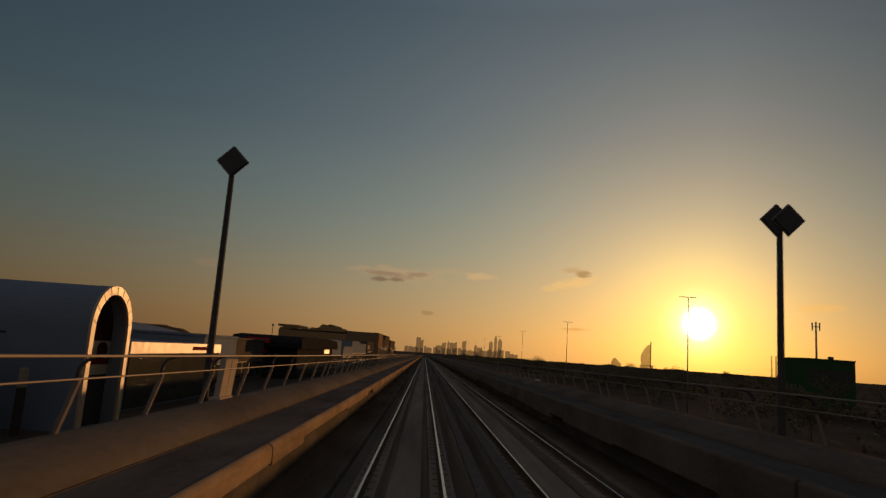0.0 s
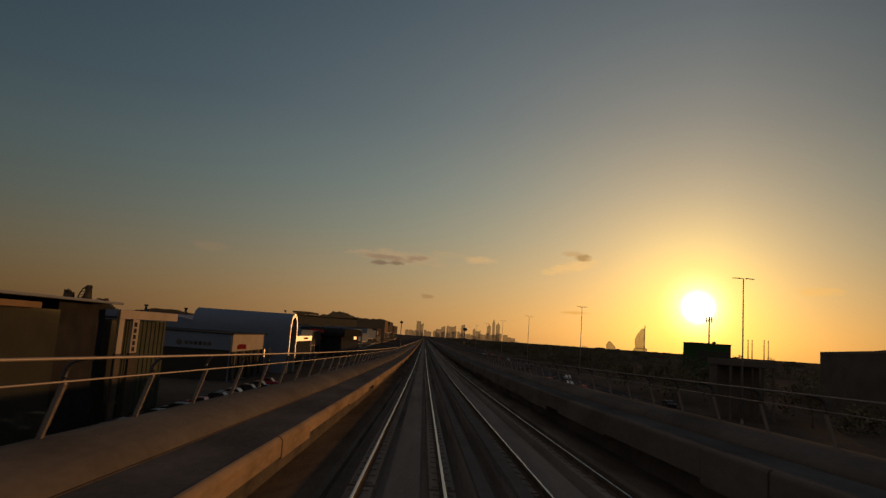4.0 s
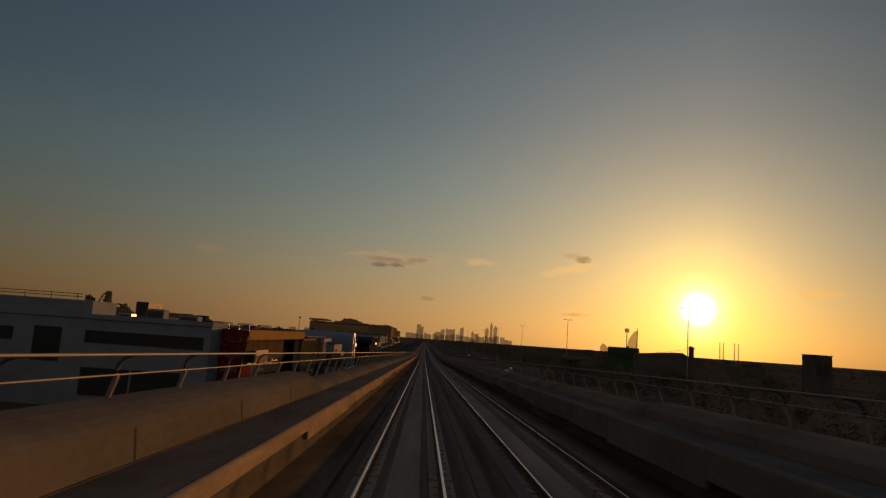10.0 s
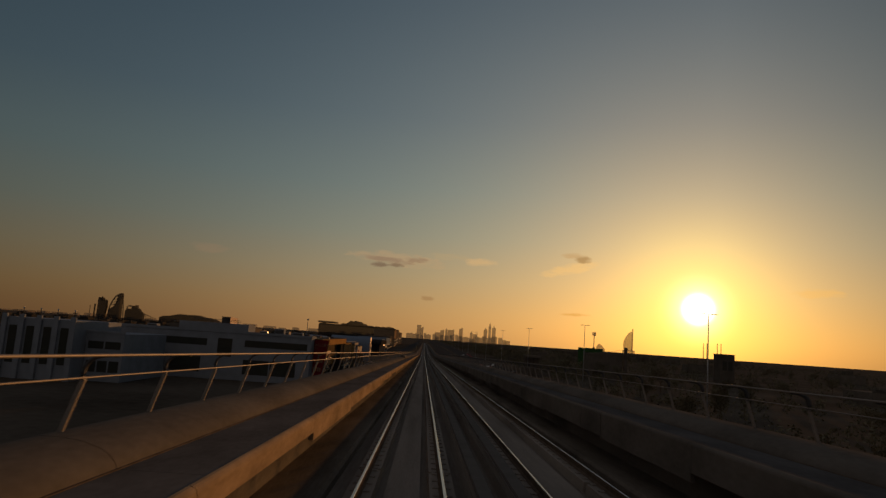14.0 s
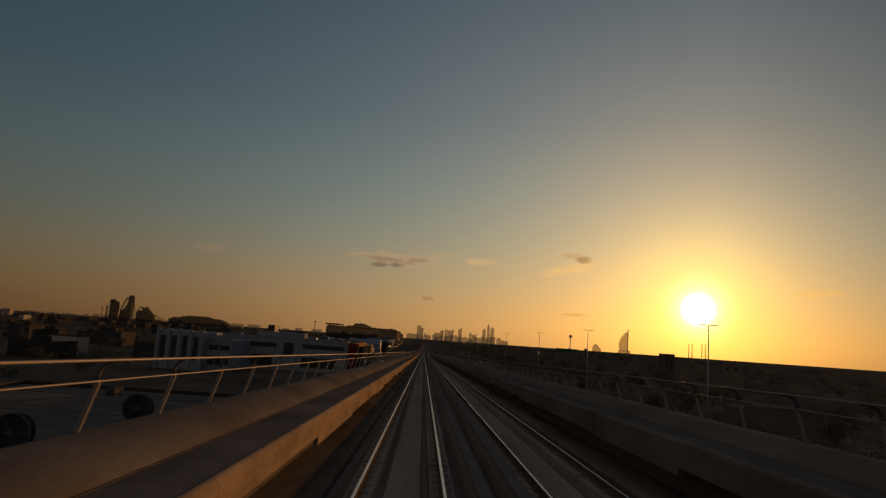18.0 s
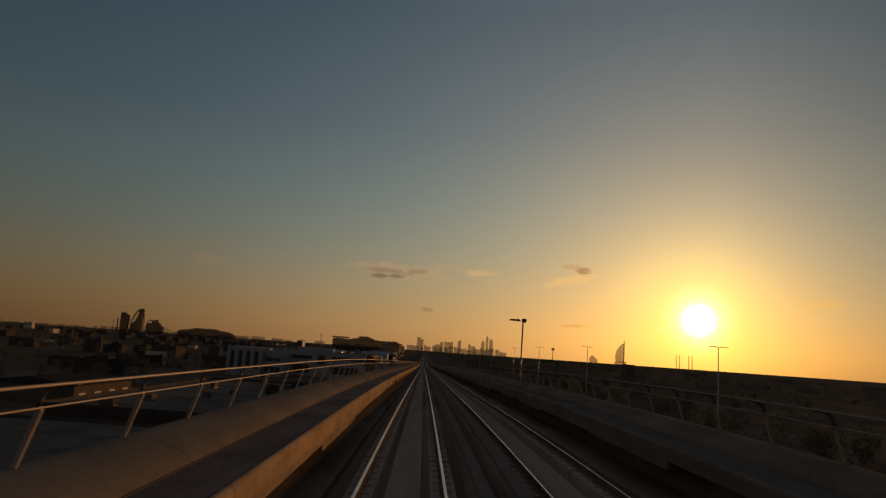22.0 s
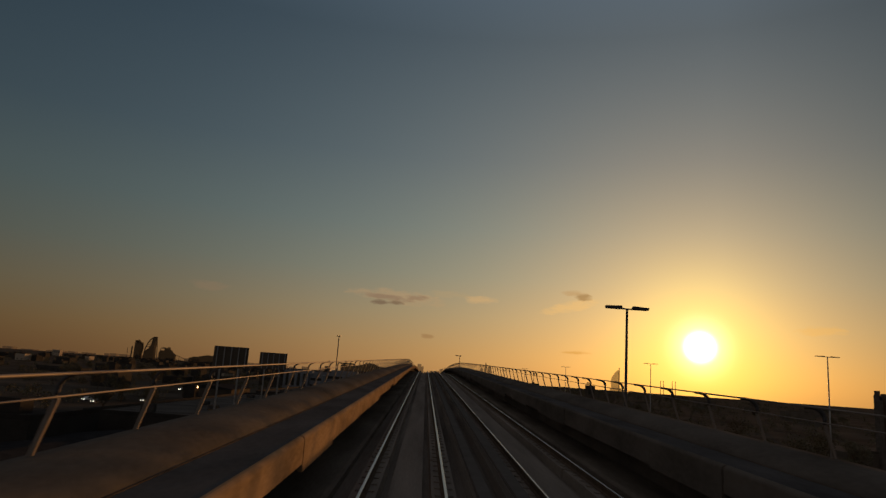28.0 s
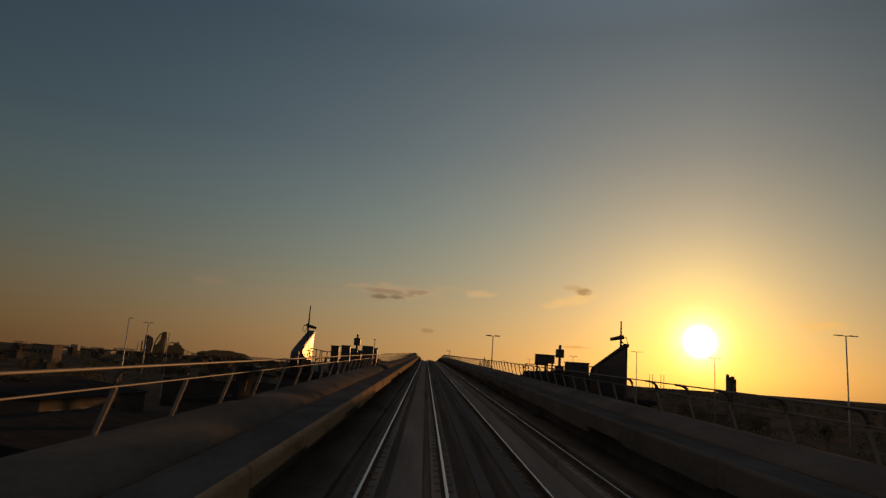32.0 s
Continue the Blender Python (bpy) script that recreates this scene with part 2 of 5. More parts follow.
def mesh_ob(name, bm, material, parent=None, label="", smooth=False):
    me = bpy.data.meshes.new(name)
    bmesh.ops.recalc_face_normals(bm, faces=bm.faces)
    bm.to_mesh(me)
    bm.free()
    for m in (material if isinstance(material, (list, tuple)) else [material]):
        me.materials.append(m)
    if smooth:
        for p in me.polygons:
            p.use_smooth = True
    ob = new(name, me)
    if parent is not None:
        ob.parent = parent
    if label:
        ob["label"] = label
    return ob


part = mesh_ob


def add_box(bm, lo, hi, bevel=0.0):
    c = [(a + b) / 2 for a, b in zip(lo, hi)]
    s = [abs(b - a) for a, b in zip(lo, hi)]
    r = bmesh.ops.create_cube(bm, size=1.0, matrix=Matrix.Translation(c) @ Matrix.Diagonal((*s, 1)))
    if bevel:
        es = list({e for v in r["verts"] for e in v.link_edges})
        bmesh.ops.bevel(bm, geom=es, offset=bevel, segments=1, affect="EDGES", profile=0.5)
    return bm


def box(lo, hi, bevel=0.0):
    return add_box(bmesh.new(), lo, hi, bevel)


def boxes(items, bevel=0.0):
    bm = bmesh.new()
    for lo, hi in items:
        add_box(bm, lo, hi, bevel)
    return bm


def add_tube(bm, pts, r, n=8, r2=None):
    """A tube along a line of points, tapering from r to r2."""
    pts = [Vector(p) for p in pts]
    r2 = r if r2 is None else r2
    rings = []
    for i, p in enumerate(pts):
        d = (pts[min(i + 1, len(pts) - 1)] - pts[max(i - 1, 0)]).normalized()
        q = d.to_track_quat("Z", "Y")
        rad = r + (r2 - r) * i / (len(pts) - 1)
        rings.append([bm.verts.new(p + q @ Vector((rad * math.cos(a), rad * math.sin(a), 0))) for a in [2 * math.pi * k / n for k in range(n)]])
    for a, b in zip(rings, rings[1:]):
        for k in range(n):
            bm.faces.new((a[k], a[(k + 1) % n], b[(k + 1) % n], b[k]))
    bm.faces.new(rings[0][::-1]), bm.faces.new(rings[-1])
    return bm


def tube(pts, r, n=8, r2=None):
    return add_tube(bmesh.new(), pts, r, n, r2)


def prism(outline, axis, lo, hi):
    """A closed outline of (a, b) pairs pushed along an axis: 'x' takes (y, z), 'y' takes (x, z), 'z' takes (x, y)."""
    bm = bmesh.new()

    def at(a, b, c):
        return (c, a, b) if axis == "x" else (a, c, b) if axis == "y" else (a, b, c)
    one = [bm.verts.new(at(a, b, lo)) for a, b in outline]
    two = [bm.verts.new(at(a, b, hi)) for a, b in outline]
    n = len(outline)
    for k in range(n):
        bm.faces.new((one[k], one[(k + 1) % n], two[(k + 1) % n], two[k]))
    bm.faces.new(one[::-1]), bm.faces.new(two)
    return bm


def edge_drop(y):
    """By how much the walkways, parapets and railings sit lower than their usual height over the rails."""
    return float(np.interp(-y, [-10, 5, 60, 80, 130, 165, 296, 346, 415, 445, 495, 520, 540, 546, 565, 571, 600, 620, 695, 745, 795],
                           [-.035, -.03, 0, .05, .02, 0, -.01, 0, .05, .045, .075, .16, .24, .255, .21, .19, .09, .06, .10, .07, .12]))


def lip_bottom(y):
    """Height of the lips' lower edge over the rail."""
    return float(np.interp(-y, [-20, 5, 60, 83, 130, 171, 296, 346, 421, 470, 496, 520, 546, 575, 598, 606, 650, 700, 746, 900],
                           [.93, .93, .86, .82, .85, .87, .866, .755, .60, .66, .73, .55, .33, .42, .60, .76, .70, .48, .70, .74]))


def along(outline, ys, closed=True, caps=True, drop=False):
    """A cross-section of (x, height over the rail) pairs carried along the line through the stations ys."""
    bm = bmesh.new()
    rings = [[bm.verts.new((x, y, rail_z(y) + h - (edge_drop(y) if drop else 0))) for x, h in outline] for y in ys]
    n = len(outline)
    for a, b in zip(rings, rings[1:]):
        for k in range(n if closed else n - 1):
            bm.faces.new((a[k], a[(k + 1) % n], b[(k + 1) % n], b[k]))
    if closed and caps:
        bm.faces.new(rings[0][::-1]), bm.faces.new(rings[-1])
    return bm


def stations(a, b, step=8.0):
    n = max(1, round(abs(b - a) / step))
    return [a + (b - a) * i / n for i in range(n + 1)]



# ---- ground and roads ----
def ground_bm():
    bm = bmesh.new()
    xs = [-4800, -2500, -1200, -500, -200, -60, -12, 15, 80, 250, 700, 1800, 4800]
    ys = [-2500, -1200, -900, -600, -300, 0, 300, 700, 1300, 2200, 3300, 4900]
    v = [[bm.verts.new((x, y, 0)) for x in xs] for y in ys]
    for i in range(len(ys) - 1):
        for j in range(len(xs) - 1):
            bm.faces.new((v[i][j], v[i][j + 1], v[i + 1][j + 1], v[i + 1][j]))
    return bm


tagged(mesh_ob("ground", ground_bm(), SAND), "dusty sand-coloured plain at dusk", "ground", kind="structure")
for name, x0, x1, lab in (("road", 16, 34, "dark asphalt highway carriageway beside the viaduct"), ("road", 38, 56, "dark asphalt highway carriageway with pale lane lines"),
                          ("road", -27, -14, "dark asphalt service road in front of the showrooms")):
    road = tagged(mesh_ob(name, box((x0, -1100, -0.3), (x1, 3000, 0.03)), ASPHALT), lab, "road", kind="structure")
    lines = []
    n = round((x1 - x0) / 3.6)
    for k in range(1, n):
        lx = x0 + (x1 - x0) * k / n
        for y in range(-900, 400, 12):
            lines.append(((lx - 0.08, y, 0.034), (lx + 0.08, y + 4, 0.04)))
    m = part("lane_marking", bmesh.new(), SIGNWHITE, road)
    co, fa = [], []
    for lo, hi in lines:
        i = len(co)
        co += [(lo[0], lo[1], hi[2]), (hi[0], lo[1], hi[2]), (hi[0], hi[1], hi[2]), (lo[0], hi[1], hi[2])]
        fa.append((i, i + 1, i + 2, i + 3))
    m.data.from_pydata(co, [], fa)
    m["kind"] = "stuff"
    for kx in (x0 - 0.3, x1):
        part("kerb", box((kx, -1100, -0.2), (kx + 0.3, 1200, 0.15)), CONCRETE, road)

# ---- the viaduct ----
NEAR_END, FAR_END = -900.0, 1700.0
MID = 1.5


def mirrored(outline):
    return [(2 * MID - x, h) for x, h in outline]


viaduct = thing("viaduct", "pale precast concrete metro viaduct carrying two tracks", "viaduct", kind="structure")
GIRDER = [(-2.72, -0.5), (-2.72, 0.78), (-2.80, 0.80), (-3.60, 1.0), (-3.64, 0.9), (-3.2, -0.5), (-2.3, -1.5), (-0.6, -1.95), (3.6, -1.95), (5.3, -1.5),
          (6.2, -0.5), (6.64, 0.9), (6.60, 1.0), (5.80, 0.80), (5.72, 0.78), (5.72, -0.5)]
SPAN = 31.0
y = FAR_END
spans = []
while y > NEAR_END:
    y2 = max(y - SPAN, NEAR_END)
    part("girder_span", along(GIRDER, stations(y - 0.03, y2, 6.2)), CONCRETE, viaduct)
    spans.append(y)
    y = y2
for y in spans:
    if -900 < y < 900:
        part("pier", tube([(MID, y, 0), (MID, y, rail_z(y) - 3.0), (MID, y, rail_z(y) - 1.95)], 0.9, 14, 1.25), CONCRETE, viaduct, smooth=False)

# walkways, parapets and the lips of the walkways on both sides
PARAPET = [(-2.62, 0.80), (-2.62, 1.11), (-2.66, 1.17), (-2.74, 1.235), (-2.85, 1.285), (-2.98, 1.325), (-3.12, 1.35), (-3.28, 1.365), (-3.45, 1.365), (-3.56, 1.34), (-3.62, 1.29), (-3.66, 1.12), (-3.62, 1.02)]
WIDE = [(-2.72, 0.80), (-2.72, 1.12), (-2.75, 1.18), (-2.81, 1.24), (-2.90, 1.29), (-3.02, 1.327)] + PARAPET[6:]
TROUGH = [(-2.715, -0.49), (-2.715, -0.22), (-1.70, -0.22), (-1.62, -0.28), (-1.60, -0.49)]
GAP = (-751.2, -756.0)
for flip in (False, True):
    shape = (lambda o: mirrored(o)) if flip else (lambda o: o)
    for a, b in ((FAR_END, -232.6), (-232.6, -248.7), (-248.7, -388.0), (-388.0, GAP[0]), GAP, (GAP[1], NEAR_END)):
        tall = (0.13 if flip else 0.27) if b == -248.7 else 0.0
        section = PARAPET if b < -388.0 else WIDE
        foot = section[0][0]
        # dark joint at the parapet's foot, also painting in the shadow edge there
        seam = [(foot + 0.03, 1.10), (foot + 0.03, 1.121), (foot + 0.003, 1.121), (foot + 0.003, 1.10)]
        floor = [(-1.888, 0.86), (-1.888, 1.112), (foot + 0.005, 1.112), (foot + 0.005, 0.86)]
        out = [(x, h + (tall if h > 1.125 else 0)) for x, h in section]
        ys = stations(a, b, 6.2)
        for i in range(0, len(ys) - 1, 5):
            run = ys[i:i + 6]
            run = [run[0] - 0.012] + run[1:]
            if flip or (a, b) != GAP:
                part("parapet", along(shape(out), run, caps=tall > 0, drop=True), CONCRETE, viaduct, smooth=not tall)
            part("walkway_floor", along(shape(floor), run, drop=True), WALKWAY, viaduct)
            part("seam", along(shape(seam), run, drop=True), RUST, viaduct)
            part("cable_trough", along(shape(TROUGH), [run[0] - 0.03] + run[1:]), TRAY, viaduct)
    if not flip:
        for y in (GAP[0] + 0.01, GAP[1]):
            part("parapet_end", along(PARAPET, [y, y - 0.02], drop=True), CONCRETE, viaduct, "flat parapet end at the opening")
    # lip panels of uneven depth, with an open joint after every third one
    y, k = 620.0, 0
    while y > -880:
        length = (6.0, 6.0, 2.2)[k % 3] if -560 < y < 500 else (5.2, 3.4)[k % 2]
        m = y - length / 2
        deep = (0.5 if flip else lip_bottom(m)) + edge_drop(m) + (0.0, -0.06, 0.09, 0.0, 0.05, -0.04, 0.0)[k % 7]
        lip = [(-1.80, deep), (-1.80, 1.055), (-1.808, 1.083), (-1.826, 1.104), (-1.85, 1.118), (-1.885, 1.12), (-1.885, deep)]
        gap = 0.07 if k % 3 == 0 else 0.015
        # inland lips carry the sun's orange in their colour, highway lips the shaded grey
        part("lip_panel", along(shape(lip), [y - gap, m, y - length], drop=True), CONCRETE if flip else LIP_SUN_TONED, viaduct)
        y -= length
        k += 1
    lip = [(-1.80, 0.86), (-1.80, 1.10), (-1.825, 1.135), (-1.915, 1.135), (-1.915, 0.86)]
    part("lip_panel", along(shape(lip), stations(FAR_END, 620, 10)), LIP_SUN_TONED, viaduct)

for y in (-235.7, -239.5, -243.3, -247.1):
    part("panel_joint", along([(-2.714, 1.125), (-2.742, 1.44), (-2.758, 1.44), (-2.73, 1.125)], [y + 0.018, y - 0.018]), RUST, viaduct)

# ---- track ----
for cx, lab in ((-0.22, "running track with bright steel rails on concrete plinths"), (3.17, "second track with steel rails on concrete plinths")):
    track = thing("railway_track", lab, "railway track", "metro tracks", "structure")
    ys = stations(FAR_END, NEAR_END, 8)
    part("slab", along([(cx - 1.55, -0.6), (cx - 1.55, -0.42), (cx + 1.6, -0.42), (cx + 1.6, -0.6)], ys), SLAB, track)
    part("drain_strip", along([(cx - 0.34, -0.43), (cx - 0.34, -0.36), (cx + 0.34, -0.36), (cx + 0.34, -0.43)], ys), PLINTH, track)
    for s in (-1, 1):
        rx = cx + s * 0.7525
        y = 260.0
        while y > NEAR_END:
            part("plinth", along([(rx - 0.26, -0.43), (rx - 0.24, -0.19), (rx + 0.24, -0.19), (rx + 0.26, -0.43)], [y - 0.2, y - 6.2, y - 12.4]), PLINTH, track)
            y -= 12.4
        part("plinth", along([(rx - 0.26, -0.43), (rx - 0.24, -0.19), (rx + 0.24, -0.19), (rx + 0.26, -0.43)], stations(FAR_END, 260, 10)), PLINTH, track)
        part("rail_web", along([(rx - 0.07, -0.17), (rx - 0.015, -0.13), (rx - 0.015, -0.05), (rx + 0.015, -0.05), (rx + 0.015, -0.13), (rx + 0.07, -0.17)], ys), RUST, track)
        part("rail_head", along([(rx - 0.034, -0.05), (rx - 0.034, -0.012), (rx - 0.024, -0.003), (rx + 0.024, -0.003), (rx + 0.034, -0.012), (rx + 0.034, -0.05)], ys), RUST, track)
        # second track's band is narrowed to imitate its fainter reflection
        w = 0.021 if cx < 1 else 0.011
        part("running_band", along([(rx - w - 0.006, -0.0025), (rx - w, 0.001), (rx + w, 0.001), (rx + w + 0.006, -0.0025)], ys), STEEL_RAIL, track, "polished running band")
        clips = part("rail_clip", bmesh.new(), PLINTH, track)
        co, fa = [], []
        y = 60.0
        while y > -860:
            z = rail_z(y)
            for dx in (-0.12, 0.12):
                i = len(co)
                lo, hi = (rx + dx - 0.06, y - 0.08, z - 0.19), (rx + dx + 0.06, y + 0.08, z - 0.165)
                co += [(p, q, r) for p in (lo[0], hi[0]) for q in (lo[1], hi[1]) for r in (lo[2], hi[2])]
                fa += [(i, i + 1, i + 3, i + 2), (i + 4, i + 6, i + 7, i + 5), (i, i + 4, i + 5, i + 1), (i + 2, i + 3, i + 7, i + 6), (i + 1, i + 5, i + 7, i + 3)]
            y -= 0.7
        clips.data.from_pydata(co, [], fa)
        clips["kind"] = "stuff"
    kx = cx + 1.42 if cx < 1 else cx - 1.30
    part("conductor_rail", along([(kx - 0.05, -0.10), (kx - 0.05, 0.0), (kx + 0.05, 0.0), (kx + 0.05, -0.10)], ys), STEEL_RAIL, track)
    part("conductor_cover", along([(kx - 0.14, 0.03), (kx - 0.12, 0.09), (kx + 0.12, 0.09), (kx + 0.14, 0.03)], ys), PLASTIC, track)
    part("conductor_bed", along([(kx - 0.16, -0.43), (kx - 0.1, -0.22), (kx + 0.1, -0.22), (kx + 0.16, -0.43)], ys), PLINTH, track)

# ---- railings ----
def post_bm(s):
    o = [(-3.475, 1.34), (-3.425, 1.34), (-3.270, 1.86), (-3.29, 1.90), (-3.315, 1.88)]
    return prism([(x if s > 0 else 2 * MID - x, h) for x, h in o], "y", -0.017, 0.017)


def arm_bm(s):
    pts = []
    for i in range(8):
        a = i / 7
        p = Vector((-3.30, 1.86)) * (1 - a) ** 2 + Vector((-3.34, 2.13)) * 2 * a * (1 - a) + Vector((-2.99, 2.115)) * a * a
        pts.append((p[0] if s > 0 else 2 * MID - p[0], 0, p[1]))
    return tube(pts, 0.024, 6, 0.016) if s > 0 else tube(pts, 0.042, 6, 0.03)


STEP, FIRST = 2.0516, -218.1 + 117 * 2.0516


def post_shift(y):
    """The spans were set out one by one, so the posts drift a little against an even spacing."""
    return float(np.interp(-y, [-22, -5, 6, 18, 42, 66, 80, 141, 167, 192, 218, 242, 267, 291, 317, 342, 416, 442, 465, 492, 516, 541, 556, 574, 591, 602, 614, 624, 673, 689, 699, 710, 725, 737, 762, 774, 786, 792],
                           [1.0, 1.0, 0.42, 0.32, -0.05, -0.5, -1.0, 0.14, -0.2, -0.85, -1.79, -2.0, -2.26, -2.55, -2.0, -2.17, -2.99, -3.42, -3.9, -4.76, -5.4, -5.95, -6.03, -5.55, -6.2, -6.0, -5.7, -5.1, -5.2, -5.95, -5.45, -5.85, -5.3, -5.85, -5.75, -5.7, -6.3, -6.35]))


for s, lab in ((1, "aluminium railing with leaning posts and curved arms on the parapet"), (-1, "dark-looking metal railing with claw-shaped arms against the sky")):
    railing = thing("railing", lab, "railing", "viaduct railings")
    hx, lx = (-2.97, -3.285) if s > 0 else (2 * MID + 2.97, 2 * MID + 3.285)
    # the inland railing is open where the platform is reached
    for ys in ([stations(900, -752.7, 8.2), stations(-756.1, -890, 8.2)] if s > 0 else [stations(900, -890, 8.2)]):
        part("handrail", tube([(hx, yy, rail_z(yy) + 2.125 - edge_drop(yy)) for yy in ys], 0.015, 8), ALU, railing, smooth=True)
        part("middle_rail", tube([(lx, yy, rail_z(yy) + 1.885 - edge_drop(yy)) for yy in ys], 0.0105, 8), ALU, railing, smooth=True)
    p0 = part("post", post_bm(s), ALU, railing)
    a0 = part("arm", arm_bm(s), DARKSTEEL, p0, "curved dark arm", smooth=True)
    p0.location = (0, -215.0, rail_z(-215))
    n = round(860 / STEP)
    rest_p = []
    for k in range(n):
        y = FIRST - k * STEP
        y += post_shift(y)
        if s > 0 and -756.0 < y < -752.8:
            continue
        near = (-330 < y < 20) or (-850 < y < -590)
        if near:
            p, ar = p0.copy(), a0.copy()
            scene.collection.objects.link(p), scene.collection.objects.link(ar)
            p.location, ar.parent = (0, y, rail_z(y) - edge_drop(y)), p
        else:
            rest_p.append(y)
    p0.location = (0, FIRST + STEP, rail_z(FIRST + STEP))
    rest_p += [FIRST + STEP * (2 + k) for k in range(280)]
    for nm, src, mm in (("distant_post_run", p0.data, ALU), ("distant_arm_run", a0.data, DARKSTEEL)):
        co, fa = [], []
        vs = [tuple(v.co) for v in src.vertices]
        fs = [tuple(p.vertices) for p in src.polygons]
        for y in rest_p:
            i, z = len(co), rail_z(y) - edge_drop(y)
            co += [(v[0], v[1] + y, v[2] + z) for v in vs]
            fa += [tuple(q + i for q in f) for f in fs]
        me = bpy.data.meshes.new(nm)
        me.from_pydata(co, [], fa)
        me.materials.append(mm)
        r = new(nm, me)
        r.parent, r["kind"] = railing, "stuff"


# ---- masts with diamond plates on the viaduct's edges ----
def diamond_mast(x, y, plates, lab):
    z = rail_z(y) + (1.3 if x > 0 else 1.55)
    m = thing("signal_mast", lab, "mast", "diamond masts", at=(x, y, z))
    top = 4.15 if x > 0 else 4.36
    part("pole", tube([(0, 0, -0.6), (0, 0, top - 0.15)], 0.075, 10, 0.055), DARKSTEEL, m)
    part("bracket", box((-0.13 if x < 0 else -0.25, -0.09, -0.6), (0.55 if x < 0 else 0.13, 0.09, -0.35), 0.01), DARKSTEEL, m)
    for dx in plates:
        p = part("plate", prism([(-0.30, 0), (0, -0.30), (0.30, 0), (0, 0.30)], "y", -0.03, 0.03), DARKSTEEL, m)
        p.location = (dx, -0.06 - 0.07 * (dx > 0), top)
        part("rim", prism([(-0.33, 0), (0, -0.33), (0.33, 0), (0, 0.33)], "y", 0.031, 0.045), GALV, p)
    return m


diamond_mast(-4.08, 12.84, (0.0,), "dark steel mast with a single diamond plate")
diamond_mast(6.75, 12.5, (-0.08, 0.12), "dark steel mast with two overlapping diamond plates")


def parapet_box(y0, y1, h1, material, lab):
    """An upright box on the inland parapet that leans outwards like the posts."""
    y = (y0 + y1) / 2
    b = thing("junction_box", lab, "junction box", "parapet boxes", at=(0, y, rail_z(y) - edge_drop(y)))
    d = (y1 - y0) / 2
    part("case", prism([(-3.53, 1.30), (-3.43, 1.35), (-3.37, h1), (-3.47, h1)], "y", -d, d), material, b)
    part("foot_plate", prism([(-3.57, 1.30), (-3.38, 1.352), (-3.38, 1.40), (-3.57, 1.40)], "y", -d - 0.1, d - 0.08), material, b)
    part("seam", prism([(-3.430, 1.42), (-3.372, h1 - 0.04), (-3.366, h1 - 0.04), (-3.424, 1.42)], "y", -0.012, 0.012), DARKSTEEL, b)
    return b


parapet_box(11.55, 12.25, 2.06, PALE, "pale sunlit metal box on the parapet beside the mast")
parapet_box(-787.4, -786.5, 1.98, BLACK, "dark metal box on the parapet where the railing breaks")


# ---- street lamps ----
def street_lamp(x, y, top, arms, lab, reach=1.9, group="street lamps", bulky=False):
    m = thing("street_lamp", lab, "street lamp", group, at=(x, y, 0))
    part("base", tube([(0, 0, 0), (0, 0, 0.9)], 0.28, 10, 0.24), GALV, m)
    part("pole", tube([(0, 0, 0.85), (0, 0, top)], 0.17, 10, 0.09), DARKSTEEL if bulky else GALV, m, smooth=True)
    for s in arms:
        a = part("arm", tube([(0, 0, top), (s * reach * 0.5, 0, top + 0.01), (s * reach, 0, top + 0.02)], 0.06, 6), GALV, m)
        w = 0.5 if bulky else 0.32
        part("lamp_head", prism([(s * reach * 0.25, top - 0.03), (s * reach * 1.05, top - 0.02), (s * reach * 1.08, top + (0.16 if bulky else 0.08)), (s * reach * 0.3, top + (0.22 if bulky else 0.15))], "y", -w / 2, w / 2), DARKSTEEL, a)
    return m


lamp0 = street_lamp(58, 20, 26.3, (-1, 1), "tall galvanised twin-arm street lamp beside the highway")
for x, y in [(61, -97), (57.6, -216)] + [(58, 20 + 126 * k) for k in (1, 2, 3, 4, 5, 6, 7, 8)] + [(57, -317.6), (60, -415), (64, -511), (66.4, -591), (93, -587), (67.8, -694), (67.8, -790)]:
    copy_thing(lamp0, pose(x, y, 0))
near_lamp = street_lamp(11.6, -470.3, 26.0, (-1,), "street lamp with a long head to one side beside the viaduct", 1.5, "ramp lamps", True)
part("camera_box", box((-0.1, -0.25, 25.85), (0.38, 0.25, 26.3), 0.05), DARKSTEEL, near_lamp, "dark box at the pole's top")
street_lamp(14.8, -650.9, 24.7, (-1, 1), "twin-arm street lamp rising past the viaduct", 1.5, "ramp lamps", True)
street_lamp(-18.8, -558.0, 25.6, (-1, 1), "dark lamp post with two short floodlight heads", 0.36, "ramp lamps", True)
street_lamp(-74.0, -634.0, 23.8, (1,), "slim lamp post with one short arm", 0.9, "ramp lamps")
street_lamp(-82.0, -603.0, 24.2, (-1, 1), "slim twin-arm lamp post behind the viaduct", 1.6, "ramp lamps")
bare = thing("bare_pole", "slim bare pole rising over the low houses", "pole", at=(-92, -560, 0))
part("shaft", tube([(0, 0, 0), (0, 0, 23.0)], 0.16, 8, 0.09), GALV, bare)
part("foot", tube([(0, 0, 0), (0, 0, 0.5)], 0.3, 8), GALV, bare)


# ---- buildings on the service road ----
FRONT = -33.6


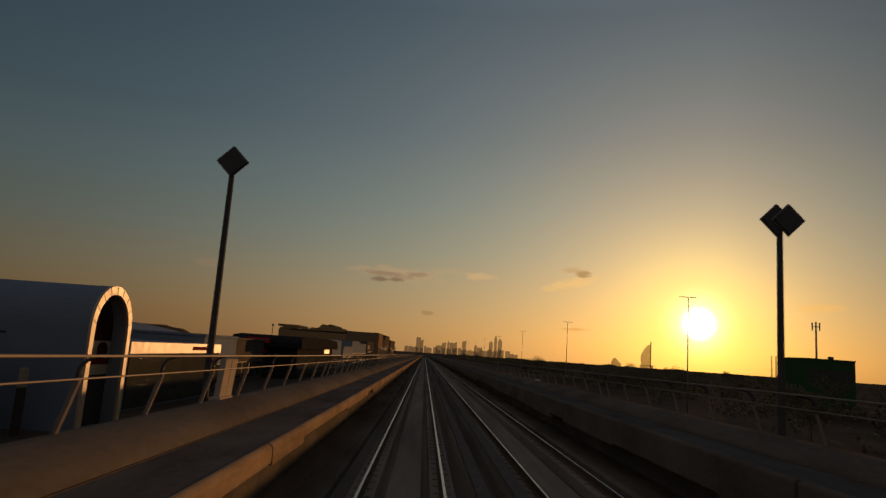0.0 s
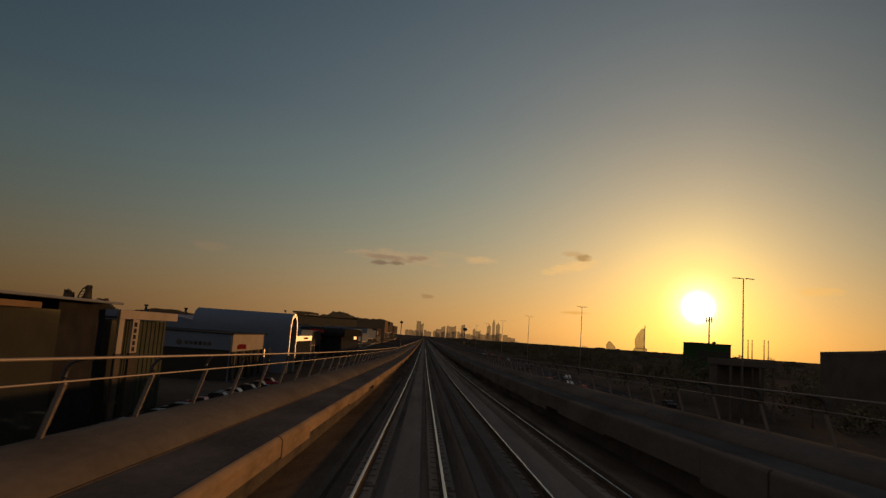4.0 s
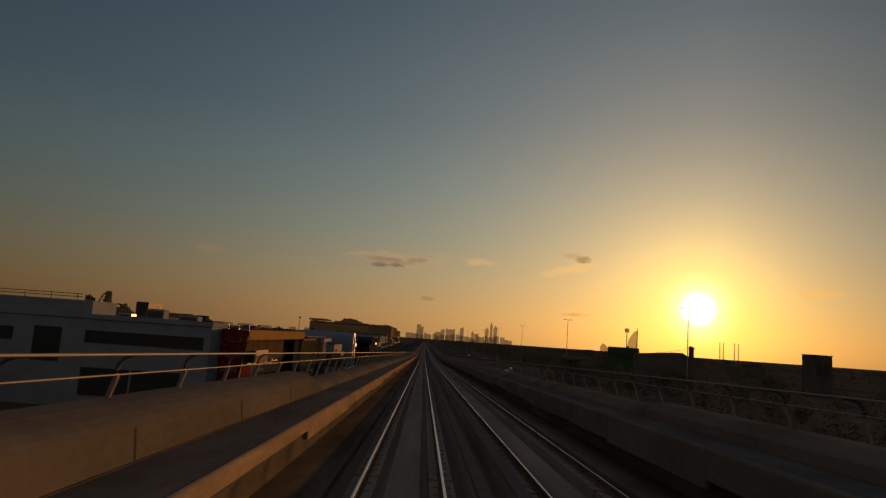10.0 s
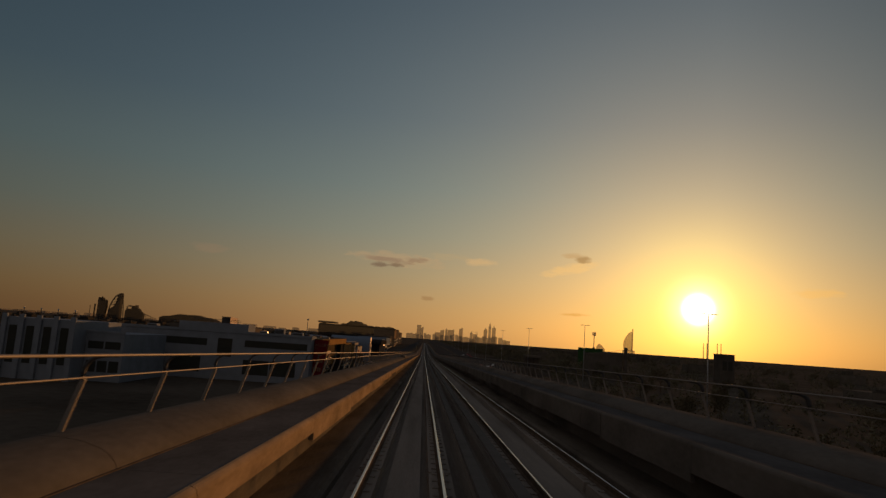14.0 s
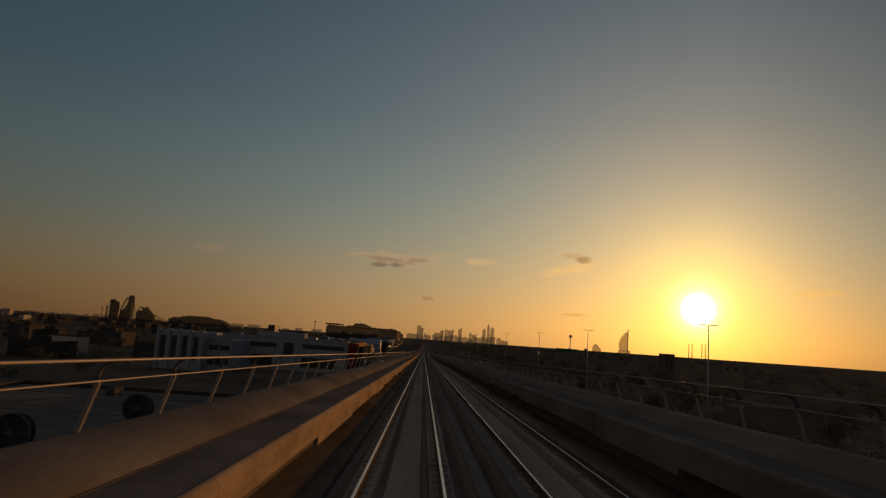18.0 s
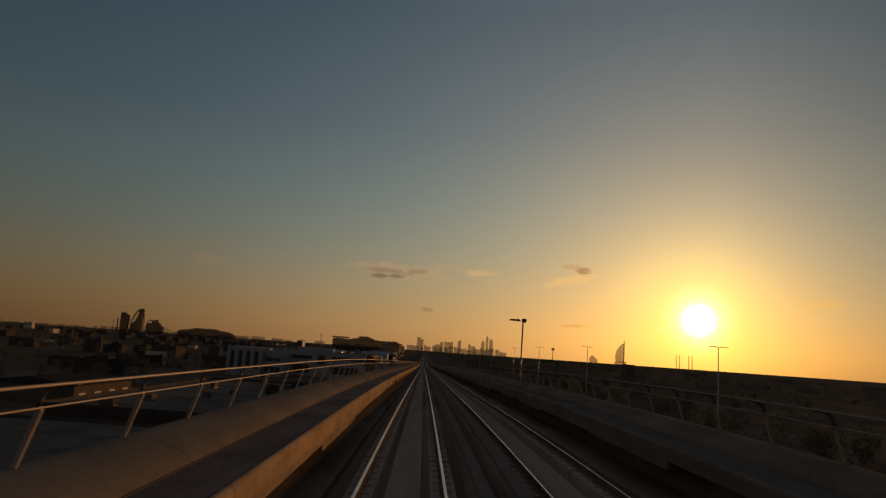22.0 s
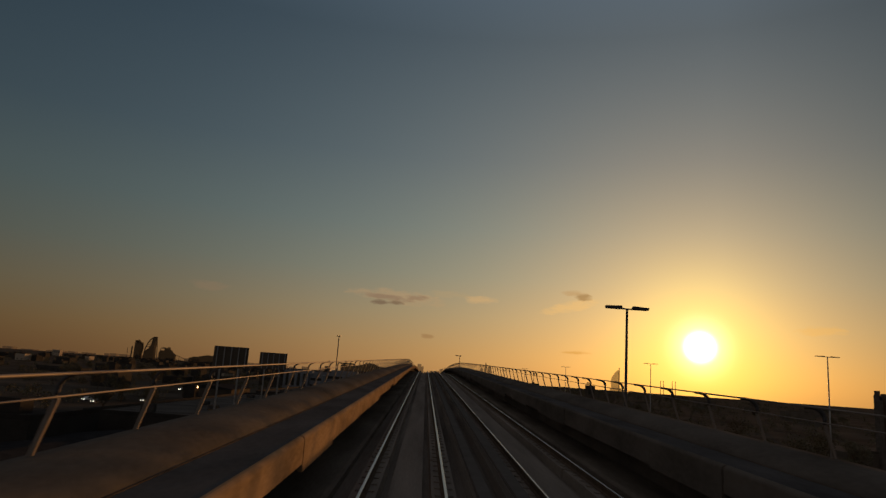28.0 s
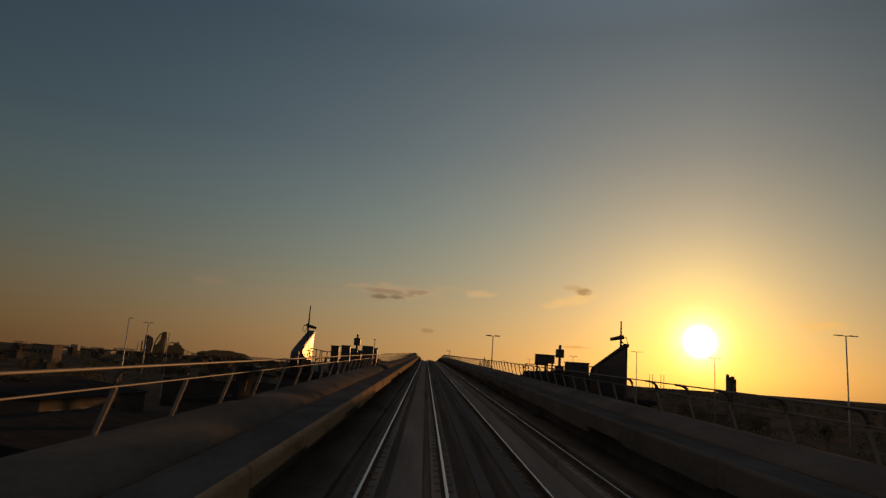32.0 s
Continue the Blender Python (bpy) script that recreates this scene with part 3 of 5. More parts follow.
def windows(parent, x, y0, y1, z0, z1, n, face=1, gap=0.25):
    """Framed panes side by side in a wall that faces along x."""
    w = (y1 - y0) / n
    for k in range(n):
        a, b = y0 + k * w + gap, y0 + (k + 1) * w - gap
        f = part("window", boxes([((x - 0.12, a, z0), (x + 0.06, b, z0 + 0.12)), ((x - 0.12, a, z1 - 0.12), (x + 0.06, b, z1)),
                                  ((x - 0.12, a, z0 + 0.12), (x + 0.06, a + 0.1, z1 - 0.12)), ((x - 0.12, b - 0.1, z0 + 0.12), (x + 0.06, b, z1 - 0.12))]), DARKSTEEL, parent)
        part("pane", box((x - 0.05, a + 0.1, z0 + 0.12), (x + 0.01, b - 0.1, z1 - 0.12)), GLASS, f)


def side_windows(parent, y, x0, x1, z0, z1, n):
    w = (x1 - x0) / n
    for k in range(n):
        a, b = x0 + k * w + 0.2, x0 + (k + 1) * w - 0.2
        f = part("window", boxes([((a, y - 0.06, z0), (b, y + 0.1, z0 + 0.12)), ((a, y - 0.06, z1 - 0.12), (b, y + 0.1, z1)),
                                  ((a, y - 0.06, z0 + 0.12), (a + 0.1, y + 0.1, z1 - 0.12)), ((b - 0.1, y - 0.06, z0 + 0.12), (b, y + 0.1, z1 - 0.12))]), DARKSTEEL, parent)
        part("pane", box((a + 0.1, y - 0.01, z0 + 0.12), (b - 0.1, y + 0.05, z1 - 0.12)), GLASS, f)


def roof_unit(x, y, z, sx, sy, sz, material, lab="pale rooftop air-conditioning unit"):
    u = thing("rooftop_unit", lab, "air conditioner", "rooftop units", at=(x, y, z))
    part("casing", box((-sx / 2, -sy / 2, 0.15), (sx / 2, sy / 2, sz), 0.04), material, u)
    for fx in (-sx / 2 + 0.1, sx / 2 - 0.3):
        part("foot", box((fx, -sy / 2 + 0.1, 0), (fx + 0.2, sy / 2 - 0.1, 0.15)), DARKSTEEL, u)
    part("grille", box((-sx / 2 + 0.15, -sy / 2 - 0.03, sz * 0.35), (sx / 2 - 0.15, -sy / 2, sz * 0.85)), DARKSTEEL, u)
    return u


def bars(parent, rows, material, name="lettering"):
    for lo, hi in rows:
        part(name, box(lo, hi), material, parent)


# vaulted hall with a horseshoe opening on the road
hall = thing("vaulted_hall", "blue-grey metal barrel-vaulted hall with a pale rimmed arch", "building")


def arch(y0, y1, top, spring, n=18):
    c, r = (y0 + y1) / 2, (y1 - y0) / 2
    return [(y0, 0)] + [(c - r * math.cos(math.pi * k / n), spring + (top - spring) * math.sin(math.pi * k / n)) for k in range(n + 1)] + [(y1, 0)]


RIM = (67.9, 77.0)
MAROON = mat("maroon_panel", (0.045, 0.02, 0.018), 0.8, scale=0.6, vary=0.2, bump=0.05)
BACK = FRONT - 1.9
part("vault", prism(arch(RIM[0] + 0.2, RIM[1] - 0.2, 14.95, 10.5), "x", -58.5, BACK), CLAD, hall, smooth=False)


def arch_ring(x0, x1, o, i):
    """The solid between two arches, from x0 to x1."""
    bm = bmesh.new()
    rings = [[bm.verts.new((x, p, q)) for p, q in o] + [bm.verts.new((x, p, q)) for p, q in i[::-1]] for x in (x0, x1)]
    n, h = len(rings[0]), len(o)
    for k in range(n):
        bm.faces.new((rings[0][k], rings[0][(k + 1) % n], rings[1][(k + 1) % n], rings[1][k]))
    for r in rings:
        for k in range(h - 1):
            bm.faces.new((r[k], r[k + 1], r[n - 2 - k], r[n - 1 - k]))
    return bm


INNER = arch(RIM[0] + 0.8, RIM[1] - 0.8, 14.1, 10.2)
part("shell", arch_ring(BACK, FRONT - 0.4, arch(RIM[0] + 0.1, RIM[1] - 0.1, 14.98, 10.5), INNER), CLAD, hall, "blue-grey shell round the deep arch")
part("arch_rim", arch_ring(FRONT - 0.4, FRONT - 0.1, arch(RIM[0], RIM[1], 15.02, 10.5), INNER), SIGNWHITE, hall, "pale arch rim catching the low sun")
for k in range(1, 18, 2):
    a = math.pi * k / 18
    c, r0, r1 = (RIM[0] + RIM[1]) / 2, (RIM[1] - RIM[0]) / 2 - 0.78, (RIM[1] - RIM[0]) / 2 - 0.02
    part("rim_joint", tube([(FRONT - 0.1, c - r0 * math.cos(a), 10.2 + 3.92 * math.sin(a)), (FRONT - 0.1, c - r1 * math.cos(a), 10.5 + 4.48 * math.sin(a))], 0.035, 4), SHADY, hall)
part("end_wall", prism([(max(RIM[0] + 0.82, min(RIM[1] - 0.82, p)), max(9.05, q)) for p, q in INNER], "x", BACK, BACK + 0.08), MAROON, hall, "dark maroon end wall inside the arch")
part("lit_band", box((BACK, RIM[0] + 0.85, 7.1), (BACK + 0.1, RIM[1] - 0.85, 9.05), 0.02), SIGNWHITE, hall, "white band over the entrance")
part("red_band", box((BACK, RIM[0] + 0.85, 6.5), (BACK + 0.12, RIM[1] - 0.85, 7.1), 0.02), RED, hall)
part("lower_band", box((BACK, RIM[0] + 0.85, 5.4), (BACK + 0.1, RIM[1] - 0.85, 6.5), 0.02), SIGNWHITE, hall)
part("entrance_glazing", box((BACK, RIM[0] + 0.85, 0.1), (BACK + 0.06, RIM[1] - 0.85, 5.4)), GLASS, hall)
part("red_disc", tube([(BACK + 0.08, 74.0, 8.05), (BACK + 0.45, 74.0, 8.05)], 0.85, 20), MAROON, hall, "round dark red emblem")

# car showroom with a pale sign band
show = thing("car_showroom", "low blue-grey showroom with a sunlit white sign band", "building", "showrooms")
part("wall", box((-66, 33, 0), (FRONT - 4.6, 60.5, 9.4), 0.05), CLAD, show)
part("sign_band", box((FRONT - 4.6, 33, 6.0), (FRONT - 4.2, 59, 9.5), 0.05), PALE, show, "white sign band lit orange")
part("shopfront", box((FRONT - 4.59, 33.6, 0.3), (FRONT - 4.45, 58.6, 5.9)), GLASS, show)
bars(show, [((FRONT - 4.2, 36.5 + 1.1 * k, 6.4), (FRONT - 4.12, 37.55 + 1.1 * k, 7.4 - 0.12 * (k in (0, 5)))) for k in range(6)], RED)
part("side_glazing", box((-65.5, 32.9, 0.2), (FRONT - 4.8, 33.02, 6.25)), GLASS, show, "dark glazing under the band")
part("band_edge", box((-66, 32.8, 6.25), (FRONT - 4.65, 33.02, 6.45), 0.02), CLAD, show)
bars(show, [((-47.2 + 0.9 * k, 32.93, 6.95), (-46.55 + 0.9 * k, 33.0, 7.6)) for k in range(6)], SHADY)
part("emblem", tube([(-48.3, 32.92, 7.25), (-48.3, 33.0, 7.25)], 0.55, 20), SHADY, show)
part("roof", box((-66.2, 32.8, 9.4), (FRONT - 4.0, 60.7, 9.62), 0.03), ROOFGREY, show)
# lower columns' shade is put into their colour; only the sunlit tops stay pale
for k in range(5):
    part("column", box((FRONT - 4.2, 34 + 6 * k, 0), (FRONT - 3.8, 34.7 + 6 * k, 6.0 if k < 4 else 4.2), 0.03), SHADY, show)
part("column_head", box((FRONT - 4.2, 58, 4.2), (FRONT - 3.8, 58.9, 6.0), 0.03), SIGNWHITE, show, "sunlit top of a column, the shade below it painted")
part("column", box((FRONT - 4.2, 63.9, 0), (FRONT - 3.8, 64.9, 4.4), 0.03), SHADY, show)
part("column_head", box((FRONT - 4.2, 63.9, 4.4), (FRONT - 3.8, 64.9, 6.2), 0.03), SIGNWHITE, show, "sunlit top of a column, the shade below it painted")
show2 = thing("car_showroom", "second low showroom with a short white sign band", "building", "showrooms")
part("wall", box((-60, 87, 0), (FRONT - 4.6, 125, 8.9), 0.05), CLAD, show2)
part("sign_band", box((FRONT - 4.6, 87, 7.4), (FRONT - 4.2, 125, 9.0), 0.05), SIGNWHITE, show2, "white sign band lit orange")
bars(show2, [((FRONT - 4.2, 110 + 1.4 * k, 7.9), (FRONT - 4.12, 111 + 1.4 * k, 8.5)) for k in range(6)], RED)
part("shopfront", box((FRONT - 4.59, 87.6, 0.3), (FRONT - 4.45, 124.6, 7.3)), GLASS, show2)

shed_roof = thing("barrel_shed", "long dim blue-grey shed with a shallow curved roof", "building")
part("wall", box((-118, 104, 0), (-62, 182, 8.6), 0.05), SHADY, shed_roof)
part("roof", prism([(-119, 8.6)] + [(-119 + 58 * k / 14, 9.2 + 4.0 * math.sin(math.pi * k / 14) ** 0.7) for k in range(15)] + [(-61, 8.6)], "y", 103, 183), CLAD, shed_roof, "blue-grey curved metal roof")
for x, y in ((-92, 120), (-84, 134)):
    stack = part("roof_stack", tube([(x, y, 12.6), (x, y, 15.0)], 0.5, 8, 0.4), SHADY, shed_roof)
    part("cowl", tube([(x, y, 15.0), (x, y, 15.5)], 0.7, 8), SHADY, stack)

# black showroom with a red shape on its canopy
blackshow = thing("car_showroom", "black curved-roof showroom with a red emblem", "building", "showrooms")
part("body", box((-53, 190, 0), (-36, 262, 9.0), 0.1), BLACK, blackshow)
part("canopy", prism([(188, 8.6), (187.6, 10.2), (188, 11.4), (196, 12.0), (240, 12.2), (262, 11.6), (265, 10.2), (265, 8.6)], "x", -54, -34.5), BLACK, blackshow, "black curved canopy")
part("red_emblem", box((-49.5, 187.3, 9.6), (-43.5, 187.5, 11.0), 0.05), BRIGHTRED, blackshow)
part("red_emblem", box((-48.2, 189.8, 6.8), (-44.5, 189.95, 8.3), 0.05), BRIGHTRED, blackshow)
part("white_panel", box((-36.0, 240, 7.0), (-35.8, 252, 8.5), 0.02), SIGNWHITE, blackshow)
part("shopfront", box((-36.0, 192, 0.4), (-35.9, 260, 6.6)), GLASS, blackshow)

# row of showrooms further along
for k, (y0, y1, x1, zz, m) in enumerate(((128, 150, -42, 10.2, CLAD), (156, 184, -44, 10.0, SHADY), (275, 320, -40, 12.0, CLAD), (330, 372, -40, 9.5, WHITE), (385, 430, -42, 13.0, CLAD),
                                      (445, 500, -44, 12.0, CLAD), (520, 585, -45, 14.0, SHADY), (640, 700, -45, 24.0, TAN), (720, 800, -48, 20.0, SHADY), (830, 930, -50, 26.0, SHADY), (960, 1100, -50, 22.0, SHADY))):
    b = thing("roadside_building", "pale roadside block with a lit sign panel", "building", "roadside blocks")
    part("wall", box((x1 - 28 - 3 * (k % 3), y0, 0), (x1, y1, zz), 0.08), m, b)
    part("parapet", box((x1 - 28.3 - 3 * (k % 3), y0 - 0.2, zz), (x1 + 0.3, y1 + 0.2, zz + 0.5), 0.05), m, b)
    if k in (2, 6):
        part("sign_panel", box((x1, y0 + 3, zz * 0.62), (x1 + 0.3, y0 + 3 + (y1 - y0) * 0.3, zz * 0.85), 0.03), PALE, b)
    nn = max(3, int((y1 - y0) / 7))
    windows(b, x1, y0 + 1, y1 - 1, 1.0, zz * 0.48, nn)

# large dark hall with a humped, cluttered roof
depot = thing("long_dark_hall", "large dark hall with a humped roofline far down the road", "building")
part("wall", box((-205, 930, 0), (-60, 1010, 28.0), 0.2), FARDARK, depot)
hump = [(-205, 28)]
for k in range(30):
    x = -205 + 145 * (k + 0.5) / 30
    hump.append((x, 30.2 + 2.0 * math.sin(k * 1.7) * (k % 3 == 0) + 7.5 * math.exp(-((x + 135) / 16) ** 2) + 1.0 * math.sin(k * 2.3)))
hump.append((-60, 28))
part("roof", prism(hump, "y", 930, 1010), FARDARK, depot)
part("roof_edge", box((-206, 928, 31.5), (-178, 1010, 34.5), 0.3), FARDARK, depot)

# portal-fronted showroom, glass showroom, ochre-fascia store
portal = thing("portal_showroom", "dark glass showroom behind a sunlit white portal frame", "building", "showrooms")
part("body", box((-62, -27, 0), (FRONT - 1.5, -9, 11.4), 0.05), GLASS, portal)
part("lintel", box((FRONT - 0.15, -26.5, 11.45), (FRONT + 0.2, -9.6, 12.45), 0.04), PALE, portal, "pale portal beam")
for yy, w in ((-26.4, 1.3), (-23.0, 1.8)):
    part("column", box((FRONT - 0.1, yy, 7.6), (FRONT + 0.15, yy + w, 11.45), 0.04), PALE, portal, "pale portal column")
    # brown sleeve paints in the shade over the column's lower part
    part("column_base", box((FRONT - 0.12, yy - 0.03, 0), (FRONT + 0.17, yy + w + 0.03, 7.6), 0.04), SHADY, portal, "column's foot with its shade painted in as brown")
bars(portal, [((FRONT + 0.15, -22.5, 7.8 + 0.7 * k), (FRONT + 0.2, -21.9, 8.3 + 0.7 * k)) for k in range(5)], BLACK)
part("roof", box((-62.2, -27.2, 11.4), (FRONT - 1.7, -9, 11.65), 0.04), ROOFGREY, portal)
FOLD = mat("grey_green_sheet", (0.062, 0.068, 0.05), 0.8, scale=0.6, vary=0.2, fine=4.0, bump=0.1)
part("sheet", box((FRONT - 1.5, -20.9, 0.1), (FRONT - 1.44, -9.1, 11.3)), FOLD, portal, "hanging grey-green sheet")
for k in range(9):
    part("fold", box((FRONT - 1.44, -20.4 + 1.3 * k, 0.1), (FRONT - 1.38, -20.0 + 1.3 * k, 11.25), 0.02), FOLD, portal)
for k in range(5):
    part("mullion", box((-62 + 5 * k, -27.12, 0.2), (-61.8 + 5 * k, -27.0, 11.2)), DARKSTEEL, portal)

glass = thing("glass_showroom", "long dark glass showroom under a thin pale roof edge", "building", "showrooms")
part("glazing", box((-64, -63.1, 0), (FRONT - 0.6, -37, 12.0), 0.03), GLASS, glass)
part("roof", box((-66, -61.9, 12.95), (FRONT + 0.7, -27.1, 13.2), 0.05), WHITE, glass, "thin white flat roof")
part("sign_strip", box((FRONT - 0.6, -61.9, 12.0), (FRONT - 0.1, -41, 12.55), 0.04), TAN, glass, "pale strip under the roof")
part("dark_wing", box((-60, -36.9, 0), (FRONT - 0.9, -27.6, 12.9), 0.04), BLACK, glass)

store = thing("ochre_store", "store with a broad ochre fascia over dark recessed glass", "building", "showrooms")
part("fascia", prism([(-128.45, 12.42), (-128.2, 14.4), (-62.0, 14.5), (-62.0, 12.5)], "x", -58, FRONT), BROWN, store, "broad ochre fascia")
part("glazing", box((-57, -126, 0), (FRONT - 3.0, -71.05, 12.4)), GLASS, store)
part("end_pier", prism([(-130.4, 0), (-126.1, 12.42), (-122.6, 12.42), (-126.9, 0)], "x", -36.4, FRONT - 0.05), BROWN, store, "slanted ochre end pier")
part("upper_panel", box((FRONT - 3.0, -123.5, 7.7), (FRONT - 2.9, -71.2, 12.38)), OCHRE, store, "dark ochre panel wall over the glass")
part("far_pier", box((-57, -71.0, 0), (FRONT - 1.0, -63.2, 12.4), 0.05), BLACK, store)
part("panel_edge", box((FRONT - 2.9, -71.2, 7.7), (FRONT - 2.8, -71.0, 12.38)), TAN, store, "pale edge strip of the panel wall")
part("poster", box((-34.75, -110.7, 7.7), (-34.6, -100.3, 10.15), 0.02), TAN, store, "tan poster board under the fascia")
part("poster_head", box((-34.76, -110.75, 9.15), (-34.56, -100.25, 10.2), 0.01), CREAM, store, "pale head strip of the poster")
for y in (-109.5, -101.5):
    part("poster_hanger", tube([(-34.68, y, 10.15), (-34.68, y, 12.5)], 0.05, 6), DARKSTEEL, store)
part("roof", box((-58, -128.0, 14.5), (FRONT - 0.4, -62.2, 14.6)), ROOFGREY, store)
for k in range(7):
    part("window_graphic", box((FRONT - 3.0, -124 + 2.9 * k, 4.4), (FRONT - 2.95, -122.2 + 2.9 * k + 0.5 * (k % 2), 6.7)), RED if k % 3 else SHADY, store, "red window graphic")
DISPLAY = glowing("display_lamp", (1.0, 0.55, 0.26), 0.42)
rngl = random.Random(8)
for k in range(34):
    y = -121 + 1.2 * k + rngl.uniform(-0.6, 0.6)
    lift = rngl.random() ** 2
    part("display_lamp", box((FRONT - 2.98, y, 6.8 + 0.7 * lift), (FRONT - 2.9, y + rngl.uniform(0.08, 0.5), 6.88 + 0.7 * lift + rngl.uniform(0.0, 0.12))), DISPLAY, store)

# white building whose windowed flank faces the line, with a red banner at its corner
white = thing("white_building", "long white flat-roofed building with dark window bands", "building")
part("wall", box((-97, -137, 0), (-35.9, -128.5, 14.6), 0.06), WHITE, white)
part("upper_wall", box((-78, -137.2, 14.6), (-56.1, -128.5, 17.6), 0.05), WHITE, white)
for lo, hi in (((-97.2, -137.25, 14.6), (-78, -136.8, 15.4)), ((-56.1, -137.25, 14.6), (-35.7, -136.8, 15.4)), ((-36.2, -136.8, 14.6), (-35.7, -128.5, 15.4))):
    part("roof_edge", box(lo, hi), WHITE, white)
for x0, x1, z0, z1, n in ((-94.5, -84.5, 10.2, 12.4, 1), (-82, -68.5, 10.3, 12.5, 1), (-65.5, -60.5, 7.2, 12.9, 1), (-57, -36.8, 10.6, 12.7, 1), (-94, -86, 2.0, 6.8, 1), (-80, -70, 2.0, 6.8, 1), (-57, -40, 2.0, 6.6, 2)):
    side_windows(white, -137.0, x0, x1, z0, z1, n)
part("banner_wall", prism([(-35.7, 0.3), (-35.7, 14.4), (-30.9, 14.4), (-33.1, 0.3)], "y", -131.62, -131.2), BLACK, white)
part("banner", prism([(-35.7, 0.5), (-35.7, 14.3), (-31.0, 14.3), (-33.2, 0.5)], "y", -131.8, -131.62), RED, white, "dark red banner with white lettering")


def lettering(parent, text, x, y, z, high, material):
    """Flat raised letters that face the line."""
    cu = bpy.data.curves.new("lettering", "FONT")
    cu.body, cu.size, cu.extrude, cu.resolution_u = text, high, 0.02, 2
    ob = new("lettering_curve", cu)
    me = bpy.data.meshes.new_from_object(ob)
    bpy.data.objects.remove(ob)
    me.materials.append(material)
    p = new("lettering", me)
    p.parent, p.matrix_basis = parent, pose(x, y, z, 90, 0, 0)
    return p


lettering(white, "\uFEA1\uFE8E\uFE98\uFE98\uFED3\uFEF9\uFE8D", -35.6, -131.86, 12.2, 1.75, TAN)
lettering(white, "\uFE8E\uFE92\uFEF3\uFEAE\uFED7", -35.0, -131.86, 9.6, 1.75, TAN)
for z, hh, n, w in ((7.0, 0.9, 6, 3.0), (4.2, 1.3, 4, 2.6)):
    for k in range(n):
        part("lettering", box((-35.4 + w * k / n, -131.84, z), (-35.4 + w * (k + 0.7) / n, -131.8, z + hh)), TAN, white)
part("roof_rail", boxes([((-36.4, -131.9, 15.3), (-31.0, -131.84, 15.36)), ((-36.4, -131.9, 14.9), (-31.0, -131.84, 14.96))] + [((-36.4 + 1.8 * k, -131.9, 14.3), (-36.34 + 1.8 * k, -131.84, 15.3)) for k in range(4)]), GALV, white)
for x, y, z, sx2, sy2, sz, m in ((-41, -133, 14.6, 3.2, 2.4, 1.6, WHITE), (-47, -132.5, 14.6, 3.0, 2.4, 2.4, WHITE), (-52, -133, 14.6, 2.2, 2.2, 1.3, GALV), (-62, -133, 15.9, 5, 2.5, 0.9, BLACK), (-76, -133, 14.6, 4, 2.4, 1.0, GALV), (-88, -132, 14.6, 3, 3, 1.4, WHITE)):
    roof_unit(x, y, z, sx2, sy2, sz, m)
for x, y, sx2, sy2, sz, m in ((-43.3, -120, 1.7, 2.2, 2.2, BLACK), (-41.0, -119, 2.4, 2.2, 1.3, SHADY), (-44.6, -122, 1.6, 1.6, 1.4, WHITE), (-42, -88, 3, 5, 0.9, SHADY), (-39, -72, 2, 3, 0.7, BLACK)):
    roof_unit(x, y, 14.35, sx2, sy2, sz, m)
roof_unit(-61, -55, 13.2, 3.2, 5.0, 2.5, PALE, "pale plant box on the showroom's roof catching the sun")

frame_top = thing("roof_pipework", "low frame of thin pipes on the white roof", "pipework")
for k in range(4):
    part("upright", tube([(-74 + 4.5 * k, -134, 17.6), (-74 + 4.5 * k, -134, 18.7)], 0.06, 6), DARKSTEEL, frame_top)
for z in (18.2, 18.7):
    part("pipe", tube([(-75, -134, z), (-59.5, -134, z)], 0.07, 6), DARKSTEEL, frame_top)

# ribbed white block beyond it
ribbed = thing("ribbed_building", "white block with tall pilasters and roof finials", "building")
part("wall", box((-109.4, -175.4, 0), (-90.2, -150, 15.6), 0.05), WHITE, ribbed)
for k in range(5):
    x = -90.9 - 4.4 * k
    part("pilaster", box((x - 0.65, -176.1, 0), (x + 0.65, -175.4, 16.4), 0.04), WHITE, ribbed)
    if k < 4:
        part("window", box((x - 3.2, -175.45, 4), (x - 1.2, -175.4, 13.5)), GLASS, ribbed)
        fin = part("finial", tube([(x, -175.6, 16.3), (x, -175.6, 17.9)], 0.13, 6, 0.09), SHADY, ribbed, "slim roof finial")
        part("cap", tube([(x, -175.6, 17.9), (x, -175.6, 18.3)], 0.26, 8, 0.14), GALV, fin)
part("roof_rail", tube([(-109, -175.6, 17.4), (-90.5, -175.6, 17.4)], 0.03, 5), SHADY, ribbed)
link = thing("low_annex", "low white annex with small windows", "building")
part("wall", box((-90.1, -170, 0), (-80, -141, 12.8), 0.05), WHITE, link)
part("roof_edge", box((-90.2, -170.2, 12.8), (-79.8, -169.8, 13.4), 0.03), WHITE, link)
side_windows(link, -170.0, -89.5, -80.5, 8.6, 10.6, 2)
side_windows(link, -170.0, -89.5, -80.5, 2.5, 5.5, 3)

